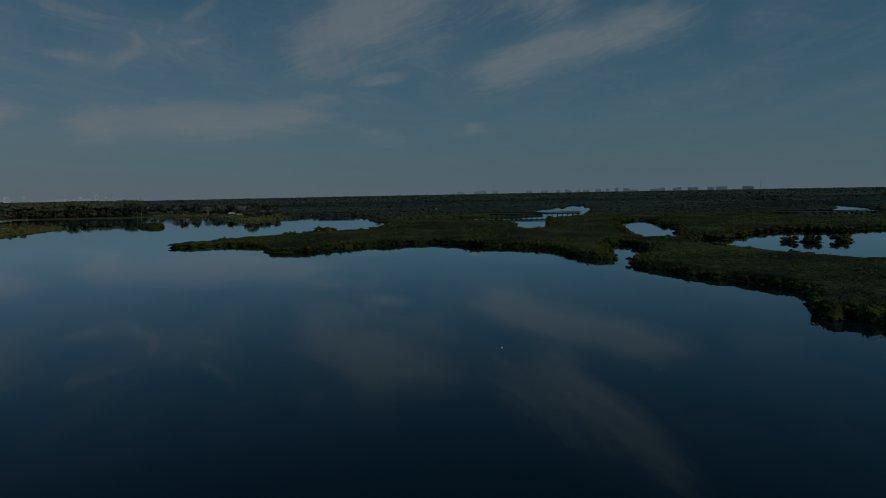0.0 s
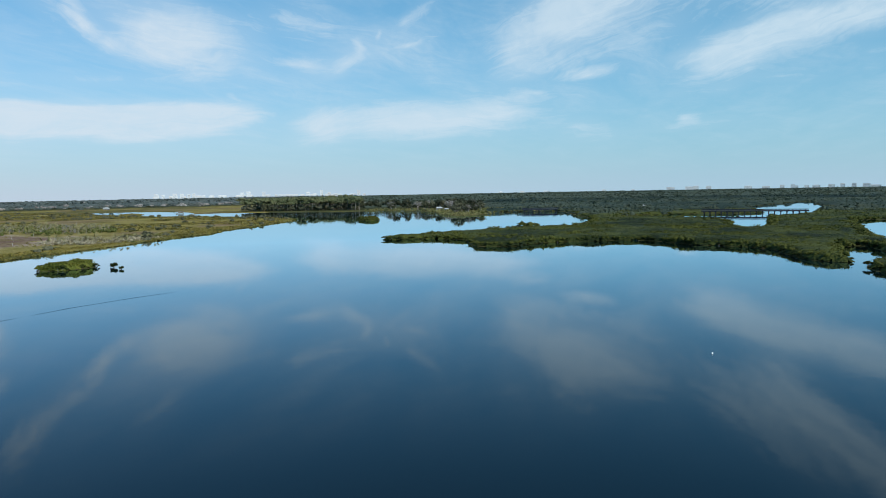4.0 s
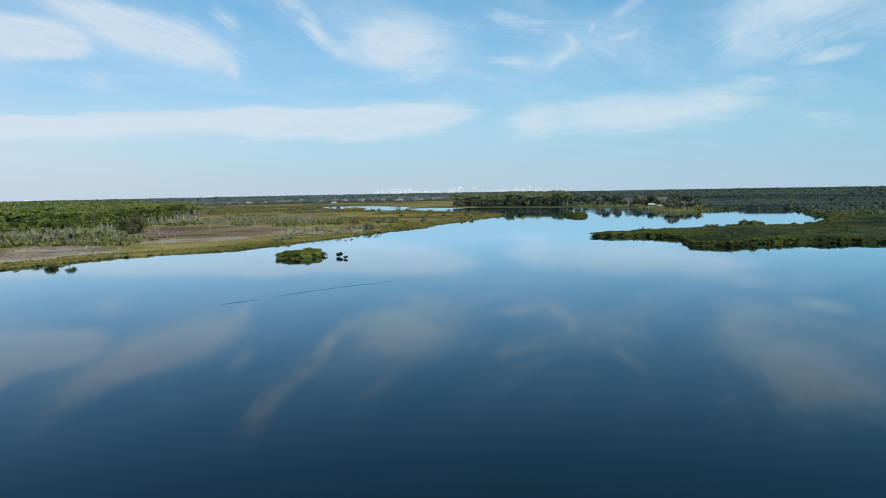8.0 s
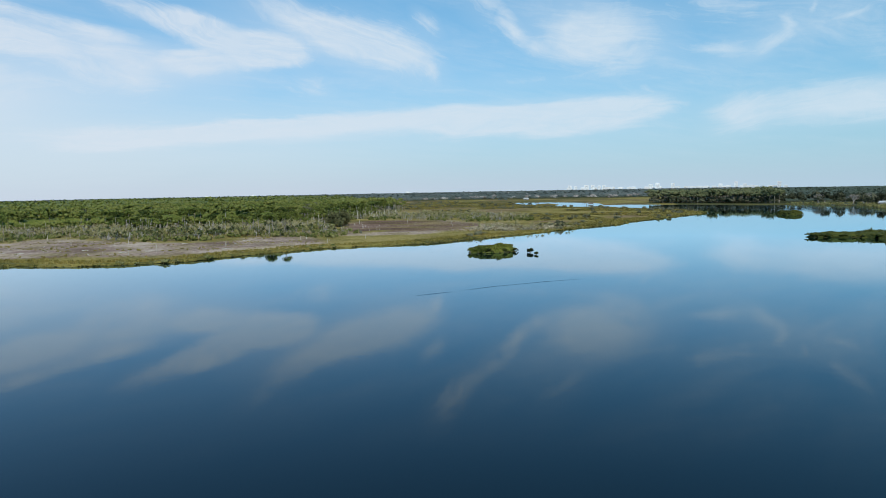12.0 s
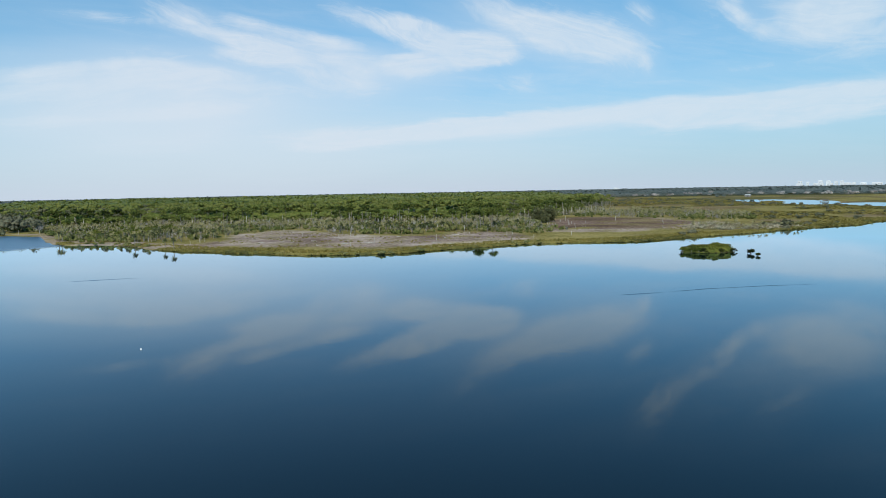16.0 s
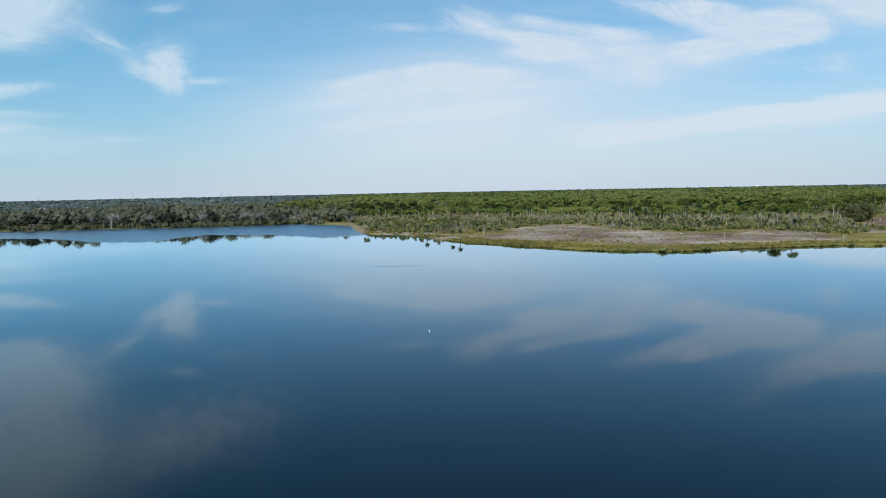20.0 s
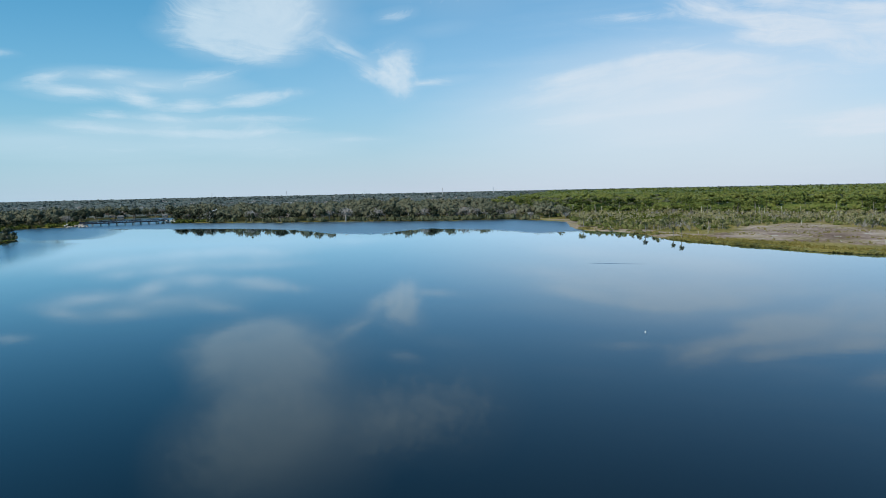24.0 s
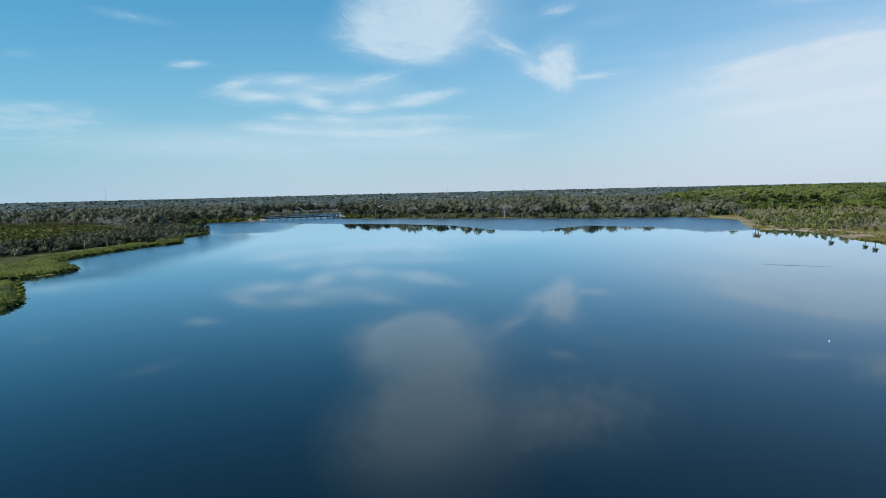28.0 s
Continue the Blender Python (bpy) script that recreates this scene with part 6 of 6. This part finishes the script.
casuarina = tagged(new("casuarina"), "single dark brown-green casuarina thicket on the flats", "tree")
for k in range(6):
    part("trunk", stem([(0.8 * math.cos(k), 0.8 * math.sin(k), -0.2), (1.6 * math.cos(k), 1.6 * math.sin(k), 6)], (0.25, 0.1), 5), BARK, casuarina)
part("crown", crown(300, 34, 6.2, 5.2, 3.4, 2.0, 90, 0.36, low=-0.8, core=0.6, flat=1.35), CASUARINA, casuarina)
casuarina.matrix_world = Matrix.Translation((-412, 268, 0.4)) @ Matrix.Diagonal((1.3, 1.3, 1.2, 1))

for xy, size in (((-180, 204), 0.55), ((-173, 199.5), 0.35)):
    stump = tagged(new("mangrove_seedling"), "small dark mangrove clump standing alone in the water", "shrub")
    part("crown", tuple(a_ * size if k_ == 0 else a_ for k_, a_ in enumerate(crown(310, 6, 1.4, 1.6, 1.5, 1.2, 40, 0.4, low=-0.7))), MANGROVE, stump)
    part("trunk", stem([(0, 0, -1.0), (0, 0, 1.2 * size)], (0.3, 0.2), 6), BARK, stump)
    stump.matrix_world = Matrix.Translation((*xy, 0.0))

# ---- built things ----


def box(x0, y0, z0, x1, y1, z1, bevel=0.0):
    bm = bmesh.new()
    bmesh.ops.create_cube(bm, size=1.0, matrix=Matrix.Translation(((x0 + x1) / 2, (y0 + y1) / 2, (z0 + z1) / 2)) @ Matrix.Diagonal((x1 - x0, y1 - y0, z1 - z0, 1)))
    if bevel:
        bmesh.ops.bevel(bm, geom=list(bm.edges), offset=bevel, segments=1, affect="EDGES")
    return bm


def bridge(a, b, top, wide, bents, label, mat, rail_mat, pile_mat=None):
    """A trestle bridge from a to b: deck, parapets, bents with piles."""
    a, b = Vector((*a, 0)), Vector((*b, 0))
    run = (b - a).length
    thing = tagged(new("road_bridge"), label, "bridge")
    part("deck", box(0, -wide / 2, top - 0.9, run, wide / 2, top - 0.12, 0.06), mat, thing)
    part("roadway", box(0.05, -wide / 2 + 0.45, top - 0.115, run - 0.05, wide / 2 - 0.45, top - 0.06), ASPHALT, thing)
    for side in (-1, 1):
        y = side * (wide / 2 - 0.2)
        part("parapet", box(0, y - 0.12, top + 0.55, run, y + 0.12, top + 0.85, 0.03), rail_mat, thing)
        for k in range(int(run / 3) + 1):
            part("rail_post", box(k * 3, y - 0.1, top - 0.13, k * 3 + 0.25, y + 0.1, top + 0.56), rail_mat, thing)
    for k in range(bents):
        x = run * (k + 0.5) / bents
        bent = part("bent_cap", box(x - 0.5, -wide / 2 + 0.2, top - 1.7, x + 0.5, wide / 2 - 0.2, top - 0.905, 0.05), pile_mat or mat, thing)
        for y in (-wide / 2 + 0.9, -wide / 6, wide / 6, wide / 2 - 0.9):
            part("pile", stem([(x, y, -2.0), (x, y, top - 1.695)], (0.28, 0.28) if pile_mat is None else (0.42, 0.42), 8), pile_mat or mat, bent)
    thing.matrix_world = Matrix.LocRotScale(a, Euler((0, 0, math.atan2(b.y - a.y, b.x - a.x))), None)
    return thing


bridge((-127, 729), (-91, 734), 3.4, 10, 9, "dark weathered concrete trestle bridge over the creek", DARKCON, DARKCON)
bridge((42, 636), (122, 625), 3.3, 10, 18, "long dark concrete trestle bridge crossing the mangroves", DARKCON, DARKCON)
bridge((258, 546), (345, 520), 3.6, 10, 20, "dark concrete trestle bridge at the eastern creek", DARKCON, DARKCON)
bridge((-489, -437), (-540, -390), 2.9, 8, 11, "low dark road bridge on white piles over the bay's mouth", DARKCON, DARKCON, RAIL)
for xy, seed in (((-479, -431), 1), ((-541, -384), 2)):
    heap = tagged(new("rock_abutment"), "pale limestone rubble heaped against the bridge end", "rocks")
    r2 = np.random.default_rng(seed)
    for k in range(26):
        c = np.array([r2.normal() * 5.0, r2.normal() * 5.0, r2.uniform(0.2, 2.4)])
        part("rock", lump(r2, c, r2.uniform(0.8, 1.7), 0.7), ROCK, heap)
    heap.matrix_world = Matrix.Translation((*xy, 0.0))


def house(x, y, turn, wide, deep, high, label, roof=None):
    thing = tagged(new("house"), label, "house")
    part("wall", box(-wide / 2, -deep / 2, -0.3, wide / 2, deep / 2, high), TIMBER, thing)
    bm = bmesh.new()
    w, d_, e = wide / 2 + 0.6, deep / 2 + 0.6, high + 0.004
    vs = [bm.verts.new(c) for c in ((-w, -d_, e), (w, -d_, e), (w, d_, e), (-w, d_, e), (-w * 0.6, 0, high + deep * 0.28), (w * 0.6, 0, high + deep * 0.28))]
    for f in ((0, 1, 5, 4), (1, 2, 5), (2, 3, 4, 5), (3, 0, 4), (3, 2, 1, 0)):
        bm.faces.new([vs[i] for i in f])
    part("roof", bm, roof or ROOF, thing)
    for k in range(3):
        x0 = -wide / 2 + wide * (k + 0.5) / 3
        win = part("window", box(x0 - 0.6, -deep / 2 - 0.05, 1.0, x0 + 0.6, -deep / 2 + 0.02, 2.2), RAIL, thing)
        part("pane", box(x0 - 0.5, -deep / 2 - 0.06, 1.1, x0 + 0.5, -deep / 2 - 0.045, 2.1), SHADEGLASS, win)
    thing.matrix_world = Matrix.Translation((x, y, 0.5)) @ pose(0, 0, 0, 0, 0, turn)


house(-238, 800, 12, 7, 6, 2.8, "white lakeside house with a pale roof among trees")
house(-222, 775, 20, 4.5, 3.5, 2.4, "small white boathouse with a pale roof on the bank")
house(-463, 1100, 30, 16, 10, 4.0, "white house with a pale roof behind the wood")
house(-5, 815, 5, 6, 5, 2.4, "white house with a pale roof among the mangroves")
house(-640, -408, 120, 10, 7, 7.0, "white house with a pale roof deep in the woods")
house(-640, -520, 125, 6, 5, 2.4, "grey waterside house with a dock beyond the bridge", TIMBER)
house(-662, -548, 125, 5.5, 5, 2.4, "grey timber waterside house beyond the bridge", TIMBER)
house(-660, -480, 125, 5.5, 5, 2.4, "grey waterside house beyond the bridge", TIMBER)
house(-667, -423, 122, 6, 5, 2.6, "white pale-roofed house at the edge of the woods")
house(-627, -692, 138, 7, 5, 2.8, "pale-roofed house behind the rush field")
house(-713, -904, 142, 8, 6, 3.0, "white house with a pale roof in the far west woods")
house(-900, 1010, 40, 10, 7, 3.0, "white house on the far edge of the marsh")

hut = tagged(new("boat_shelter"), "small open boat shelter on posts over the pond", "shelter")
part("roof", box(-5, -3, 3.0, 5, 3, 3.4, 0.15), TIMBER, hut)
part("floor", box(-5, -3, 0.6, 5, 3, 0.9), TIMBER, hut)
for px_ in (-4.5, 0, 4.5):
    for py_ in (-2.6, 2.6):
        part("post", stem([(px_, py_, -1.5), (px_, py_, 3.02)], (0.2, 0.2), 6), TIMBER, hut)
part("wall", box(-2, -2.3, 0.9, 4, 2.3, 2.6), TIMBER, hut)
hut.matrix_world = Matrix.Translation((-590, 792, 0)) @ pose(0, 0, 0, 0, 0, 36)

for xy in ((9, 110), (-123, 3)):
    buoy = tagged(new("buoy"), "small white buoy floating on the still water", "buoy", "buoys on the lagoon")
    part("float", stem([(0, 0, -0.15), (0, 0, 0.0), (0, 0, 0.12), (0, 0, 0.18)], (0.06, 0.13, 0.12, 0.05), 10), BUOY, buoy)
    part("stem", stem([(0, 0, 0.17), (0, 0, 0.28)], (0.04, 0.03), 6), BUOY, buoy)
    buoy.matrix_world = Matrix.Translation((*xy, 0))


def mast(az, dist, high, label):
    a_ = radians(az)
    thing = tagged(new("lattice_mast"), label, "mast")
    w = high * 0.02 + 0.6
    for k in range(3):
        an = k * 2.094
        part("leg", stem([(w * math.cos(an), w * math.sin(an), -0.5), (0.5 * math.cos(an), 0.5 * math.sin(an), high)], (0.35, 0.25), 4), STEEL, thing)
    for k in range(1, 9):
        part("brace", stem([(0, 0, high * k / 9), (0, 0, high * k / 9 + 0.5)], (w, w), 3), STEEL, thing)
    thing.matrix_world = Matrix.Translation((-dist * math.sin(a_), dist * math.cos(a_), 0.5))


mast(142.8, 3000, 62, "slim steel lattice mast over the far woods")
for az in (122.6, 110.9, 117.0, 100.5, 104.6):
    mast(az, 2300, 27, "pale steel power mast over the woods")
mast(-24.2, 3300, 44, "slim steel mast over the mangrove plain")


def tower(az, wide, high, dist=3600, deep=19):
    """A far apartment block: storeys set out by recessed glazing bands, a roof box on top."""
    a_ = radians(az)
    high = (high + 6) * 0.74
    wide *= 0.62
    thing = tagged(new("apartment_tower"), "far white apartment tower on the skyline" if high > 32 else "far white apartment block on the skyline", "building", "skyline")
    part("glazing", box(-wide / 2 + 1.2, -deep / 2 + 1.2, -1, wide / 2 - 1.2, deep / 2 - 1.2, high - 0.5), SHADEGLASS, thing)
    floors = max(2, int(high / 5))
    for k in range(floors + 1):
        z = high * k / floors
        part("storey", box(-wide / 2, -deep / 2, z - high / floors * 0.92, wide / 2, deep / 2, z), PLASTER, thing)
    for x in np.linspace(-wide / 2, wide / 2 - 2.5, max(2, int(wide / 14))):
        part("pier", box(x, -deep / 2 - 0.5, -1, x + 2.5, -deep / 2 + 2, high + 0.6), PLASTER, thing)
    part("roof_box", box(-wide * 0.36, -deep * 0.25, high, wide * 0.30, deep * 0.25, high + 1.4), PLASTER, thing)
    thing.matrix_world = Matrix.Translation((-dist * math.sin(a_), dist * math.cos(a_), 0.0)) @ pose(0, 0, 0, 0, 0, az)


for az, wide, high in ((38.26, 30, 32), (37.78, 23, 27), (36.96, 34, 33), (36.46, 30, 32), (35.97, 23, 28), (35.62, 26, 31), (34.89, 23, 19), (32.06, 30, 32), (31.57, 34, 38),
                       (30.43, 26, 36), (30.11, 38, 17), (29.07, 45, 15), (28.01, 45, 15), (27.03, 30, 27), (26.48, 34, 17), (25.95, 23, 40), (25.35, 30, 24), (24.88, 38, 16), (23.03, 26, 35)):
    tower(az, wide, high)
for k in range(26):
    tower(22.6 + 0.62 * k + 0.22 * math.sin(k * 2.3), 26 + 16 * abs(math.sin(k * 1.7)), 11 + 9 * abs(math.sin(k * 3.1)), 3640)
for az, wide, high in ((-2.21, 150, 14), (-3.82, 98, 19), (-7.61, 131, 13), (-9.64, 75, 16), (-10.53, 75, 15), (-11.49, 64, 13), (-12.44, 56, 15), (-13.48, 75, 17), (-14.58, 60, 18),
                       (-15.90, 173, 9), (-17.74, 105, 16), (-18.89, 83, 17), (-20.2, 120, 16), (-22.42, 200, 15), (11.62, 38, 7), (9.88, 45, 7), (7.97, 53, 6), (3.47, 38, 7),
                       (1.26, 30, 6), (66.79, 38, 8), (63.39, 53, 9), (51.21, 45, 11)):
    if wide > 70:
        for k in range(2):
            tower(az + (k - 0.5) * wide * 0.0092, wide * 0.40, high + 3 * math.sin(az * 5 + k))
    else:
        tower(az, wide * 0.8, high)


def ripple(points, wide, name_label):
    """A low wave ridge crossing the still water."""
    p_ = np.array(points, float)
    t_ = np.linspace(0, len(p_) - 1, 60)
    c_ = np.stack([np.interp(t_, np.arange(len(p_)), p_[:, k]) for k in range(2)], 1)
    n_ = np.gradient(c_, axis=0)
    n_ = np.stack([-n_[:, 1], n_[:, 0]], 1) / np.linalg.norm(n_, axis=1)[:, None]
    n_ *= np.where((n_ * c_).sum(1) < 0, 1, -1)[:, None]
    fade = wide * np.clip(np.minimum(t_, t_[-1] - t_) * 2.2, 0.05, 1) * (0.6 + 0.8 * vnoise(t_ * 9, t_, 3, 51))
    rows = []
    for k, z in ((-0.7, 0.045), (-0.3, 0.034), (0.1, 0.023), (0.5, 0.012), (1, 0.0)):
        rows.append(np.column_stack([c_ + n_ * (k * fade)[:, None], z * fade / wide + 0.004]))
    v = np.stack(rows, 1).reshape(-1, 3)
    i = np.arange(59)[:, None] * 5 + np.arange(4)[None]
    f = np.stack([i, i + 1, i + 6, i + 5], -1).reshape(-1, 4)
    ob = new("wake_ripple", mesh_np("wake_ripple", v, f, WATER))
    tagged(ob, name_label, "ripple", kind="structure")


ripple([(-128.2, 104), (-127, 110), (-126.3, 115)], 0.42, "dark ripple line crossing the still lagoon")
ripple([(-126, 117), (-125, 128), (-121, 144), (-117, 155)], 0.13, "thin ripple line crossing the still lagoon")
ripple([(-232, -13), (-231, -4), (-230, 6)], 0.5, "faint ripple line far out on the lagoon")
